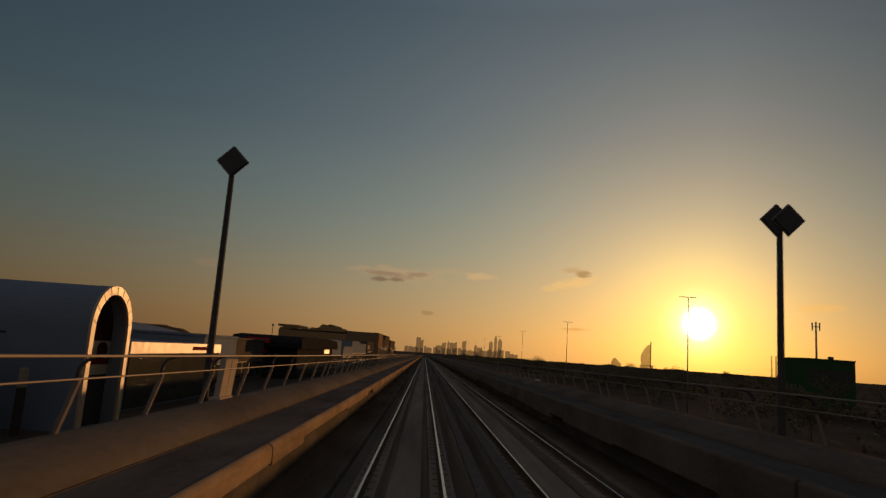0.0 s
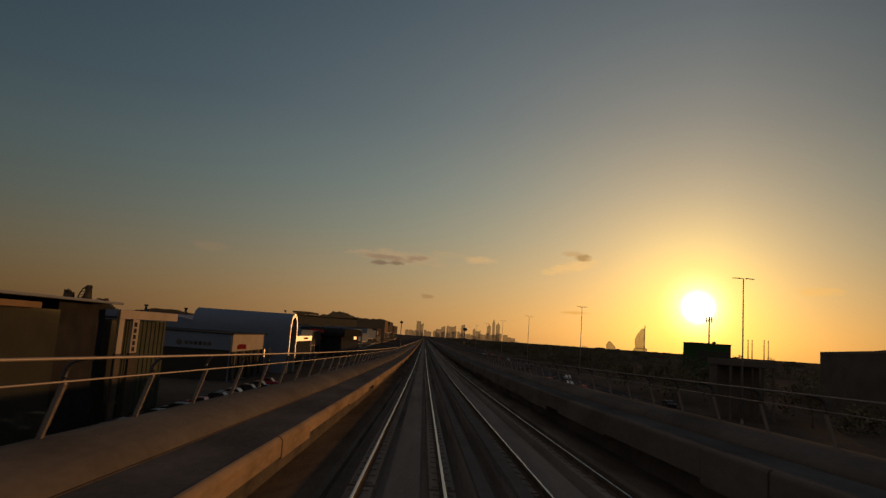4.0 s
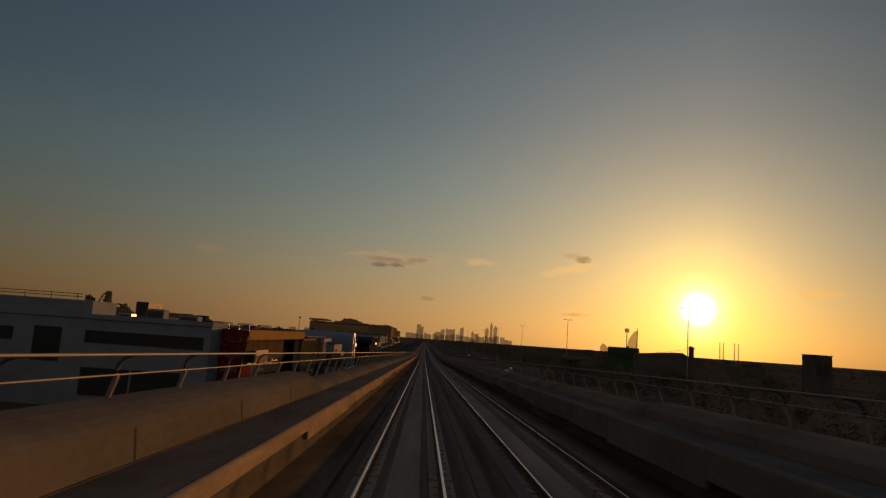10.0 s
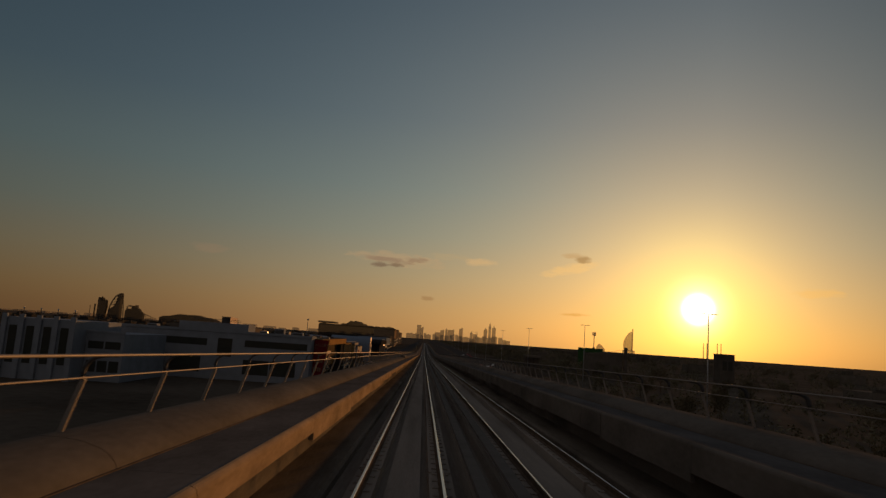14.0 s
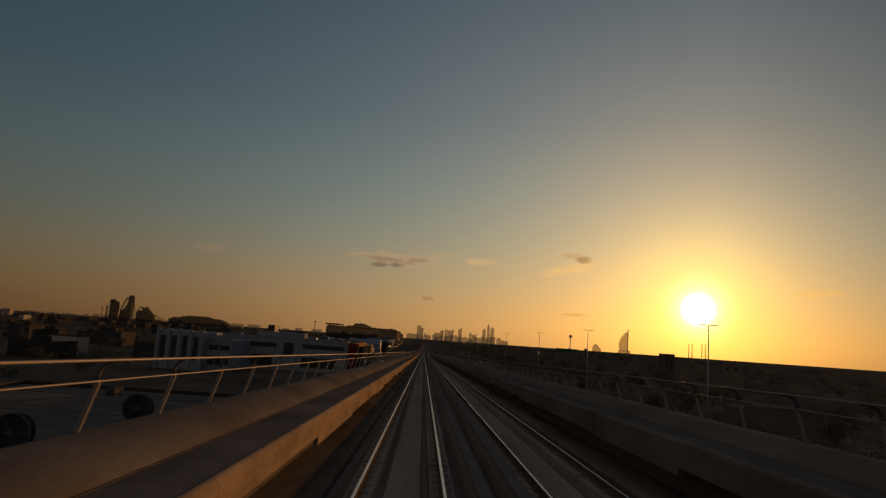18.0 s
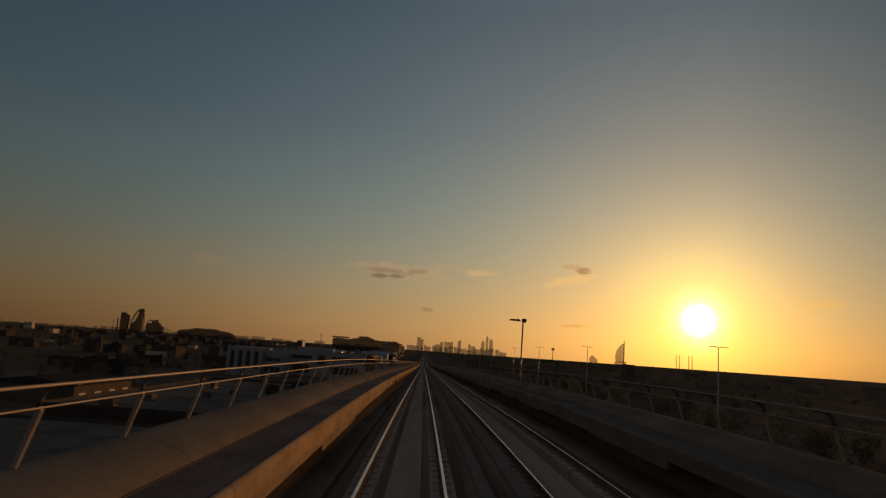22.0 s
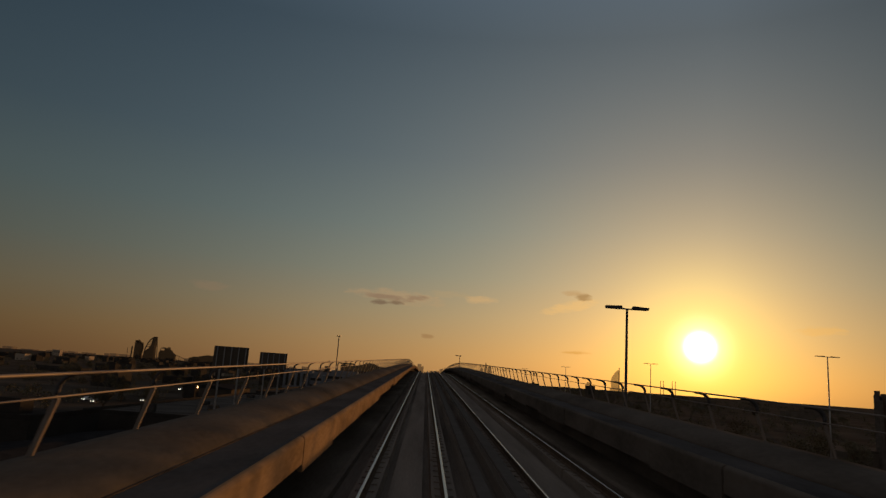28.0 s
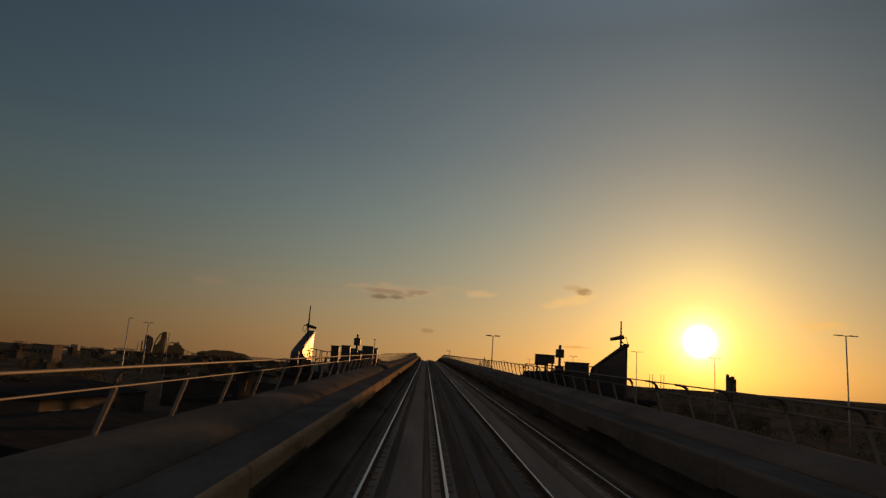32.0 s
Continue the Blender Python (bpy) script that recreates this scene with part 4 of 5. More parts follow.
# taller block behind the ochre store with a stair tower that catches the sun
block = thing("office_block", "plain dim office block behind the store", "building")
part("wall", box((-122, -30, 0), (-86, 4, 16.0), 0.06), SHADY, block)
# the tower's sunlit and shaded sides are painted in, cream and grey
part("stair_tower", box((-102.2, -14, 16.0), (-98, -1.5, 20.7), 0.06), CREAM, block, "cream stair tower with its shaded side painted grey")
part("tower_cladding", box((-102.25, -14.1, 16.0), (-98.05, -14.0, 20.75)), ROOFGREY, block)
part("door", box((-98, -10.2, 16.1), (-97.95, -9.0, 18.3)), DARKSTEEL, block)
part("vent_hood", box((-98, -5.4, 18.9), (-97.8, -4.7, 19.6), 0.02), DARKSTEEL, block)
for k in range(5):
    part("roof_post", tube([(-120 + 6 * k, -29.6, 16.0), (-120 + 6 * k, -29.6, 17.2)], 0.05, 5), GALV, block)
part("roof_rail", tube([(-120, -29.6, 17.2), (-96, -29.6, 17.2)], 0.05, 5), GALV, block)

# ---- low town, warehouses and trees ----
rng = random.Random(21)
ware = [(-40, -600, 24, 40, 6.0), (-75, -640, 40, 50, 7.5), (-40, -705, 26, 40, 6.5), (-80, -760, 40, 60, 7.0), (-95, -345, 24, 36, 7.5)]
for k, (x, y, sx, sy, hh) in enumerate(ware):
    hh *= 0.7
    w = thing("warehouse", "low brown warehouse with a dark shallow gabled roof", "warehouse", "warehouses")
    part("wall", box((x - sx, y - sy / 2, 0), (x, y + sy / 2, hh), 0.05), (TOWN, SHADY, TOWN)[k % 3], w)
    part("roof", prism([(x - sx - 0.6, hh), (x - sx / 2, hh + sx * 0.07), (x + 0.6, hh), (x + 0.6, hh - 0.25), (x - sx - 0.6, hh - 0.25)], "y", y - sy / 2 - 0.4, y + sy / 2 + 0.4), BLACK, w, "dark shallow gabled roof")
    for j in range(4):
        a = y - sy / 2 + sy * (j + 0.3) / 4
        part("door", box((x, a, 0), (x + 0.1, a + sy * 0.1, hh * 0.55)), DARKSTEEL, w)

# a gatehouse added to hold a pane tilted to flash the low sun
PANE = mat("window_pane", (0.04, 0.042, 0.04), 0.14, 0.0, vary=0.0, bump=0.0, spec=0.6, even=0.0)
hut = thing("gatehouse", "small added brown gatehouse with a pane tilted to flash the sun", "house")
part("wall", box((-109.4, -388, 0), (-104.65, -382.5, 6.8), 0.05), TOWN, hut)
part("roof", box((-109.6, -388.2, 6.8), (-104.5, -382.3, 7.0), 0.03), ROOFGREY, hut)
hut_pane = part("window_pane", box((-0.03, -0.6, -0.5), (0.03, 0.6, 0.5)), PANE, hut)
hut_pane.matrix_world = pose(-104.45, -385.25, 6.11, 0, -8.25, 0.52)

for y0, y1, x0, x1, zz in ((-432, -336, -66, -26, 7.7), (-566, -446, -66, -25, 7.3)):
    d = thing("flat_roofed_depot", "broad low depot with a pale dusty flat roof", "warehouse", "depots beside the viaduct")
    part("wall", box((x0, y0, 0), (x1, y1, zz - 0.2), 0.05), TOWN, d)
    part("roof", box((x0 + 0.2, y0 + 0.2, zz - 0.2), (x1 - 0.2, y1 - 0.2, zz), 0.0), PALEROOF, d)
    for lo, hi in (((x0, y0, zz - 0.2), (x1, y0 + 0.2, zz + 0.6)), ((x0, y1 - 0.2, zz - 0.2), (x1, y1, zz + 0.6)), ((x0, y0 + 0.2, zz - 0.2), (x0 + 0.2, y1 - 0.2, zz + 0.6)), ((x1 - 0.2, y0 + 0.2, zz - 0.2), (x1, y1 - 0.2, zz + 0.6))):
        part("roof_edge", box(lo, hi), TOWN, d)
    for k in range(8):
        a = y0 + (y1 - y0) * (k + 0.3) / 8
        part("roller_door", box((x1, a, 0), (x1 + 0.08, a + 4.5, 4.6)), DARKSTEEL, d)
    for k in range(5):
        b = y0 + (y1 - y0) * (k + 0.5) / 5
        part("roof_seam", box((x0 + 0.4, b, zz), (x1 - 0.4, b + 0.12, zz + 0.05)), ROOFGREY, d)
    for k in range(7):
        roof_unit(rng.uniform(x0 + 5, x1 - 9), y0 + (y1 - y0) * (k + 0.5) / 7, zz, rng.uniform(1.2, 3.0), rng.uniform(1.4, 3.2), rng.uniform(0.8, 1.8), (ROOFGREY, SHADY, ROOFGREY)[k % 3], "dusty metal roof unit on the depot")

for x, y, w, dd, hh, m, lab in ((-326, -237, 17, 14, 14.5, SHADY, "dark square block over the low houses"), (-1100, 1296, 22, 16, 17, PALE, "far pale block catching the last light")):
    b = thing("town_block", lab, "building", "town blocks", at=(x, y, 0))
    part("wall", box((0, 0, 0), (w, dd, hh), 0.06), m, b)
    part("roof_edge", boxes([((-0.2, -0.2, hh), (w + 0.2, 0.2, hh + 0.7)), ((w - 0.2, 0.2, hh), (w + 0.2, dd, hh + 0.7))]), m, b)
    for k in range(4):
        part("window", box((1 + w * k / 4, -0.05, hh * 0.55), (1 + w * (k + 0.5) / 4, 0, hh * 0.75)), GLASS, b)

for k in range(260):
    depth = rng.random()
    x = -70 - 1100 * depth ** 1.5
    y = rng.uniform(-640, 1500)
    if (x > -130 and y > -330) or (x > -100 and y > -580) or (-180 < x < -100 and -480 < y < -280):
        continue
    sx, sy, hh = rng.uniform(8, 22), rng.uniform(8, 24), rng.uniform(3.5, 9.5)
    hs = thing("town_house", "low flat-roofed town house of pale render" if k % 13 == 0 else "low flat-roofed town house of dusty brown render", "house", "town houses", at=(x, y, 0))
    part("wall", box((-sx / 2, -sy / 2, 0), (sx / 2, sy / 2, hh), 0.05), PALE if k % 13 == 0 else TOWN, hs)
    part("roof_parapet", boxes([((-sx / 2, -sy / 2, hh), (sx / 2, -sy / 2 + 0.3, hh + 0.8)), ((sx / 2 - 0.3, -sy / 2 + 0.3, hh), (sx / 2, sy / 2, hh + 0.8))]), TOWN, hs)
    if rng.random() < 0.5:
        part("stair_head", box((-2, -2, hh), (2, 2, hh + 2.6), 0.04), TOWN, hs)
    for wx in (-sx / 4, sx / 4):
        part("window", box((wx - 1.1, -sy / 2 - 0.03, 1.2), (wx + 1.1, -sy / 2, 2.6)), GLASS, hs)

for k in range(90):
    x, y = rng.uniform(75, 900), rng.uniform(-900, 2200)
    sx, sy, hh = rng.uniform(10, 30), rng.uniform(10, 30), rng.uniform(4, 9)
    hs = thing("town_house", "low dark-looking house beyond the highway", "house", "houses beyond the highway", at=(x, y, 0))
    part("wall", box((-sx / 2, -sy / 2, 0), (sx / 2, sy / 2, hh), 0.05), SHADY, hs)
    part("roof_parapet", boxes([((-sx / 2, -sy / 2, hh), (sx / 2, -sy / 2 + 0.3, hh + 0.8)), ((sx / 2 - 0.3, -sy / 2 + 0.3, hh), (sx / 2, sy / 2, hh + 0.8))]), SHADY, hs)


def crown_mesh(seed, radius, height, count):
    r = random.Random(seed)
    co, fa = [], []
    lumps = [(Vector((r.uniform(-0.55, 0.55) * radius, r.uniform(-0.55, 0.55) * radius, r.uniform(0.3, 0.95) * height)), r.uniform(0.3, 0.5) * radius) for _ in range(11)]
    for _ in range(count):
        c, s = r.choice(lumps)
        d = Vector((r.gauss(0, 1), r.gauss(0, 1), r.gauss(0, 0.8))).normalized()
        p = c + d * s * r.uniform(0.6, 1.08)
        u = Vector((r.gauss(0, 1), r.gauss(0, 1), r.gauss(0, 1))).normalized()
        v = u.orthogonal().normalized()
        k = r.uniform(0.10, 0.24)
        i = len(co)
        co += [tuple(p + u * k), tuple(p + v * k * 0.5), tuple(p - u * k), tuple(p - v * k * 0.5 + Vector((0, 0, k * 0.3)))]
        fa.append((i, i + 1, i + 2, i + 3))
    me = bpy.data.meshes.new("crown")
    me.from_pydata(co, [], fa)
    me.materials.append(LEAF)
    return me


def tree_model(seed, radius, height, trunk):
    t = thing("tree", "dusty dark-green tree with a rounded ragged crown", "tree", "roadside trees")
    wood = tube([(0, 0, 0), (0.1, 0.05, trunk * 0.6), (0, 0.1, trunk + 0.5)], 0.2, 7, 0.11)
    r = random.Random(seed)
    for k in range(5):
        a = k * 1.3 + r.random()
        add_tube(wood, [(0, 0.1, trunk), (math.cos(a) * radius * 0.3, math.sin(a) * radius * 0.3, trunk + height * 0.3), (math.cos(a) * radius * 0.55, math.sin(a) * radius * 0.55, trunk + height * 0.55)], 0.09, 5, 0.03)
    part("trunk", wood, BARK, t)
    c = new("crown", crown_mesh(seed, radius, height, 1800))
    c.parent, c.location = t, (0, 0, trunk - 0.4)
    return t


models = [tree_model(s, 2.6 + 0.6 * s, 4.0 + 0.5 * s, 2.4 + 0.3 * s) for s in range(4)]
for k, m in enumerate(models):
    m.location = (66 + 3 * k, -40 + 31 * k, 0)
for k in range(230):
    if k < 120:
        x, y = rng.uniform(62, 130), -880 + 1700 * k / 120 + rng.uniform(-9, 9)
    elif k < 180:
        x, y = rng.uniform(-320, -66), rng.uniform(-800, 300)
        if y > -340 and x > -90:
            x -= 60
    else:
        x, y = rng.uniform(130, 400), rng.uniform(-300, 900)
    s = rng.uniform(0.75, 1.35)
    c = copy_thing(models[k % 4], pose(x, y, 0, 0, 0, rng.uniform(0, 360)))
    c.scale = (s, s, s * rng.uniform(0.9, 1.15))

# scrub and far woods
def woods(name, spots, lab, size, pieces):
    """Clumps of small leafy tufts, gathered into low uneven crowns."""
    r = np.random.default_rng(len(spots))
    sp = np.repeat(np.array(spots), pieces, axis=0)
    n = len(sp)
    lump = np.repeat(r.normal(0, 0.30, (n // 10 + 1, 2)), 10, axis=0)[:n]
    p = np.stack([sp[:, 0] + (lump[:, 0] + r.normal(0, 0.13, n)) * sp[:, 2], sp[:, 1] + (lump[:, 1] + r.normal(0, 0.13, n)) * sp[:, 2],
                  sp[:, 3] * (1 - 0.55 * np.minimum(1, (lump ** 2).sum(1) * 3)) * r.random(n) ** 0.55], axis=1)
    u = r.normal(0, 1, (n, 3))
    u *= (size * r.uniform(0.5, 1.1, n) / np.linalg.norm(u, axis=1))[:, None]
    v = np.cross(u, r.normal(0, 1, (n, 3)))
    v *= (0.6 * np.linalg.norm(u, axis=1) / np.linalg.norm(v, axis=1))[:, None]
    co = np.stack([p + u, p + v, p - u, p - v], axis=1).reshape(-1, 3)
    fa = np.arange(4 * n).reshape(-1, 4)
    me = bpy.data.meshes.new(name)
    me.from_pydata(co.tolist(), [], fa.tolist())
    me.materials.append(LEAF)
    return tagged(new(name, me), lab, "trees", kind="stuff")


rw = random.Random(9)
woods("far_woods", [(rw.uniform(64, 90) + 900 * rw.random() ** 2, rw.uniform(-950, 2600), rw.uniform(3, 8), rw.uniform(3, 8.5)) for _ in range(3600)], "dark scrub and trees beyond the highway", 0.55, 90)
woods("far_scrub", [(-112 - 1000 * rw.random() ** 1.5, rw.uniform(-900, 1900), rw.uniform(3, 7), rw.uniform(3, 8.5)) for _ in range(2000)], "dusty dark trees between the houses", 0.42, 190)

# ---- beyond the highway ----
def plain_block(name, x0, x1, y0, y1, zz, m, lab, cat="building", group=""):
    b = thing(name, lab, cat, group)
    part("wall", box((x0, y0, 0), (x1, y1, zz), 0.06), m, b)
    part("roof_edge", boxes([((x0 - 0.2, y0 - 0.2, zz), (x1 + 0.2, y0 + 0.2, zz + 0.4)), ((x0 - 0.2, y0 + 0.2, zz), (x0 + 0.2, y1, zz + 0.4))]), m, b)
    side_windows(b, y0, x0 + 1, x1 - 1, zz * 0.5, zz * 0.8, max(2, int((x1 - x0) / 5)))
    return b


GREEN = mat("green_cladding", (0.035, 0.08, 0.03), 0.6, scale=0.3, vary=0.15, fine=3)
green = plain_block("green_building", 142, 161, 246, 262, 17.4, GREEN, "dark green metal-clad block over the trees")
part("roof_stack", box((152, 247, 17.4), (153.4, 248.4, 18.8), 0.02), DARKSTEEL, green)
pill = thing("pillared_block", "dark flat-roofed block on slim pillars beside the highway", "building")
part("roof", box((57.5, 24, 10.2), (66.5, 34, 11.4), 0.06), SHADY, pill)
part("rear_wall", box((57.8, 30, 0), (66.2, 33.6, 10.2), 0.04), SHADY, pill)
for k in range(5):
    part("pillar", box((57.7 + 2.05 * k, 24.2, 0), (58.1 + 2.05 * k, 24.6, 10.2), 0.03), SHADY, pill)
plain_block("tan_block", 186, 195, 64, 74, 19.4, SHADY, "small flat block standing over the trees")
shed = thing("works_building", "low works building with a stubby tower and a sloping cable", "building")
part("hall", prism([(100, 0), (100, 14.6), (119, 16.2), (121, 15.0), (121, 0)], "y", 54, 66), SHADY, shed)
part("tower", box((122, 53, 0), (123.8, 54.8, 18.6), 0.05), SHADY, shed)
part("tower_cap", prism([(121.6, 18.6), (122.4, 19.6), (124.2, 18.9), (124.0, 18.6)], "y", 53, 54.6), SHADY, shed)
part("cable", tube([(122.4, 54, 18.2), (114, 55, 16.6), (106, 55, 15.4)], 0.07, 5), DARKSTEEL, shed)
for x, w, hh in ((137.0, 1.3, 22.3), (139.0, 1.8, 21.5)):
    tw = thing("vent_tower", "slim dark concrete tower, one of a pair", "tower", "slim towers", at=(x, -500, 0))
    part("shaft", box((0, 0, 0), (w, 2.4, hh), 0.05), CONCRETE, tw)
    part("head", box((0.05, 0.3, hh), (0.75 if w < 1.5 else 1.15, 2.1, hh + 1.2), 0.04), SHADY, tw)
    part("vent_slot", box((0.2, -0.04, hh - 1.6), (w - 0.2, 0, hh - 0.6), 0.0), BLACK, tw)

cell = thing("cell_tower", "lattice cell mast with a cluster of antennas", "mast", at=(157, 264, 0))
part("mast", tube([(0, 0, 0), (0, 0, 33)], 0.55, 8, 0.3), GALV, cell)
for k in range(6):
    a = k * math.pi / 3
    part("antenna", box((1.5 * math.cos(a) - 0.2, 1.5 * math.sin(a) - 0.2, 29.5), (1.5 * math.cos(a) + 0.2, 1.5 * math.sin(a) + 0.2, 32.6), 0.03), GALV, cell)
part("ring", tube([(1.5 * math.cos(k * math.pi / 8), 1.5 * math.sin(k * math.pi / 8), 31) for k in range(17)], 0.08, 5), GALV, cell)
for k, (dx, hh) in enumerate(((0, 51), (9.5, 51), (38, 52), (48, 52))):
    st = thing("chimney", "slim far chimney against the sunset", "chimney", "power station chimneys", at=(757 + dx, 1440, 0))
    part("shaft", tube([(0, 0, 0), (0, 0, hh)], 1.9, 10, 1.3), FAR, st)
    part("cap", tube([(0, 0, hh), (0, 0, hh + 1.5)], 1.6, 10), FAR, st)

# ---- the far skyline ----
FARY = 4100.0


def far_x(az_deg, dist=FARY):
    return math.tan(radians(az_deg)) * (dist + 400)


def far_tower(az0, az1, el_top, style=0, dist=FARY, lab="hazy far skyscraper on the skyline"):
    x0, x1 = far_x(az0, dist), far_x(az1, dist)
    hh = math.tan(radians(el_top)) * (dist + 400) + 17
    w = x1 - x0
    t = thing("skyscraper", lab, "skyscraper", "far skyline")
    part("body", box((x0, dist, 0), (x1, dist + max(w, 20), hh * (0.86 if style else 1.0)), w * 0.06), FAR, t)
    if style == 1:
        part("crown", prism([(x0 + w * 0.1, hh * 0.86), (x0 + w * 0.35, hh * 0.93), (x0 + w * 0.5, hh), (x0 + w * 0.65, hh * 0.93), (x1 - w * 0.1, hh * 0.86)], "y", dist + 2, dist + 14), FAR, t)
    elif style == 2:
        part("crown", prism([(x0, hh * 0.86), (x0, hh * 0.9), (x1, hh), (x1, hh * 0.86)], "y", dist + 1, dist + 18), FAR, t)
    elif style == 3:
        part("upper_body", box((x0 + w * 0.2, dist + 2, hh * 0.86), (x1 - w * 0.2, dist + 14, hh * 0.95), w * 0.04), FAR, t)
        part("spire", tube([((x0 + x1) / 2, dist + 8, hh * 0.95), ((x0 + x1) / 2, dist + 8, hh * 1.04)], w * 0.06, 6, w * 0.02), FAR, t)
    return t


for a0, a1, e, s in ((-0.72, -0.36, 0.97, 0), (-0.40, -0.15, 0.82, 2), (0.85, 1.3, 0.45, 0), (1.3, 1.62, 0.72, 2), (1.72, 1.9, 0.85, 1), (1.92, 2.2, 0.72, 0), (2.2, 2.48, 0.8, 2),
                     (2.9, 3.2, 0.98, 2), (3.85, 4.05, 0.72, 1), (4.08, 4.3, 0.5, 0), (4.3, 4.46, 0.55, 2), (5.0, 5.28, 1.12, 1), (5.4, 5.6, 1.55, 3), (5.7, 6.0, 1.32, 1)):
    far_tower(a0, a1, e, s)
rs = random.Random(3)
a = -1.6
while a < 7.2:
    w = rs.uniform(0.18, 0.5)
    far_tower(a, a + w, rs.uniform(0.12, 0.38) + (0.12 if 4.3 < a < 6.4 else 0), rs.choice((0, 0, 2, 1)), FARY - rs.uniform(60, 250), "low hazy block on the far skyline")
    a += w * rs.uniform(0.8, 1.3)
a = -34
while a < -2:
    w = rs.uniform(0.3, 1.0)
    far_tower(a, a + w, rs.uniform(-0.12, 0.06), 0, FARY - rs.uniform(300, 1400), "low far building inland")
    a += w + rs.uniform(0.1, 0.9)

# sail-shaped hotel tower and the wave-shaped hotel beside it
sail = thing("sail_tower", "hazy sail-shaped tower with a mast on the coast", "skyscraper")
sx, sc = far_x(17.05), (FARY + 400) * radians(1.0) / math.cos(radians(17)) 
out = [(-0.30, 0)] + [(-0.30 - 0.16 * math.sin(math.pi * k / 20) + 0.46 * (k / 20) ** 2.2, 1.62 * k / 20) for k in range(1, 20)] + [(0.16, 1.62), (0.24, 1.62), (0.24, 0)]
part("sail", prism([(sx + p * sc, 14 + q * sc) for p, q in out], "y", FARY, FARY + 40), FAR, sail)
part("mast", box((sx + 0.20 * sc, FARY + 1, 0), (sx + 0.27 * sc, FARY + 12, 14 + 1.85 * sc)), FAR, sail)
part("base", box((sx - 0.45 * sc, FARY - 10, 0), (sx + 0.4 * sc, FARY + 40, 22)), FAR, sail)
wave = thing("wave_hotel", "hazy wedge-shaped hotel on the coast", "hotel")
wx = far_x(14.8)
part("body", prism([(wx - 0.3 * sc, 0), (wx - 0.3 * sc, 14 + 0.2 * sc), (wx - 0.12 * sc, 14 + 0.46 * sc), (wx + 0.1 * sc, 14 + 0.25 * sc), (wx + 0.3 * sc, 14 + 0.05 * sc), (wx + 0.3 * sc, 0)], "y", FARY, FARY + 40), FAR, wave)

# processing plant on the inland skyline
plant = thing("processing_plant", "dark far plant with a silo and an inclined frame tower", "factory", at=(-1212, 2265, 0))
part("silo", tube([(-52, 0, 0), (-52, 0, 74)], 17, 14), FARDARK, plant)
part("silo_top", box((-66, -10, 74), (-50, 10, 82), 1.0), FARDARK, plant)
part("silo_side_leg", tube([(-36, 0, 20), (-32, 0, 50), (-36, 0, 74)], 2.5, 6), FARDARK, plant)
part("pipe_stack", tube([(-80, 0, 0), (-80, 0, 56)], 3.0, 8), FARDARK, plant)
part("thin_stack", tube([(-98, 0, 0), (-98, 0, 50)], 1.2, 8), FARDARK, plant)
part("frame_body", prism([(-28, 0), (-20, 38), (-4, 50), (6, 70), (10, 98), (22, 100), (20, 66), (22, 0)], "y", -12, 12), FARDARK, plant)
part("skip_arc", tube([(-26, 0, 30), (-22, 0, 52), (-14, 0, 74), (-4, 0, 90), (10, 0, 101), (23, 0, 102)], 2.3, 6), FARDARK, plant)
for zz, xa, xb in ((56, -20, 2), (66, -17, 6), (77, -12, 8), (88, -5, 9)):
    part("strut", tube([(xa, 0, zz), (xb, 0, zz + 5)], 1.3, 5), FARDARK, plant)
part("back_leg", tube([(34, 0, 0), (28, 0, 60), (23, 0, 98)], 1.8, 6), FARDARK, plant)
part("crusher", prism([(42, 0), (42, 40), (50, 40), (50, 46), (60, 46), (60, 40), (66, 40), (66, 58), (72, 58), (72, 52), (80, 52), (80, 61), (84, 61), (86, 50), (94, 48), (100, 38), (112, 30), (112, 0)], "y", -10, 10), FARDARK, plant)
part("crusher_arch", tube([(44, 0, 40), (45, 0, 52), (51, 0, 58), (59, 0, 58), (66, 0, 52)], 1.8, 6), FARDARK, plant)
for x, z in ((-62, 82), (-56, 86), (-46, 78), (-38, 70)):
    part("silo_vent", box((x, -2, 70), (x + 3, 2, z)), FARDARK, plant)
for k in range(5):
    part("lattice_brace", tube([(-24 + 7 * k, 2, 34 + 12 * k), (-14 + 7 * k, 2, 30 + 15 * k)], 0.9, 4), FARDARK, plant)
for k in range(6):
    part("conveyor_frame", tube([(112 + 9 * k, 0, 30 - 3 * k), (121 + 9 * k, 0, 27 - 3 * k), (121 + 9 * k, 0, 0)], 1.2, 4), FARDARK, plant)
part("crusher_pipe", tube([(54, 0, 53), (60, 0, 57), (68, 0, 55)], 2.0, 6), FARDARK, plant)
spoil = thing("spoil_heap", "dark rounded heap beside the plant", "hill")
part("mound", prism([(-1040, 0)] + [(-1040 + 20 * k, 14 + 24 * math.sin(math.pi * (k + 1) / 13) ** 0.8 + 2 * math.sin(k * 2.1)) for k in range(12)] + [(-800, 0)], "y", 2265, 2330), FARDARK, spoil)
telecom = thing("telecom_mast", "slim far telecom mast", "mast", at=(-267, 1163, 0))
part("pole", tube([(0, 0, 0), (0, 0, 38)], 0.9, 8, 0.5), GALV, telecom)
part("head", tube([(0, 0, 36), (0, 0, 39.5)], 2.0, 8), GALV, telecom)

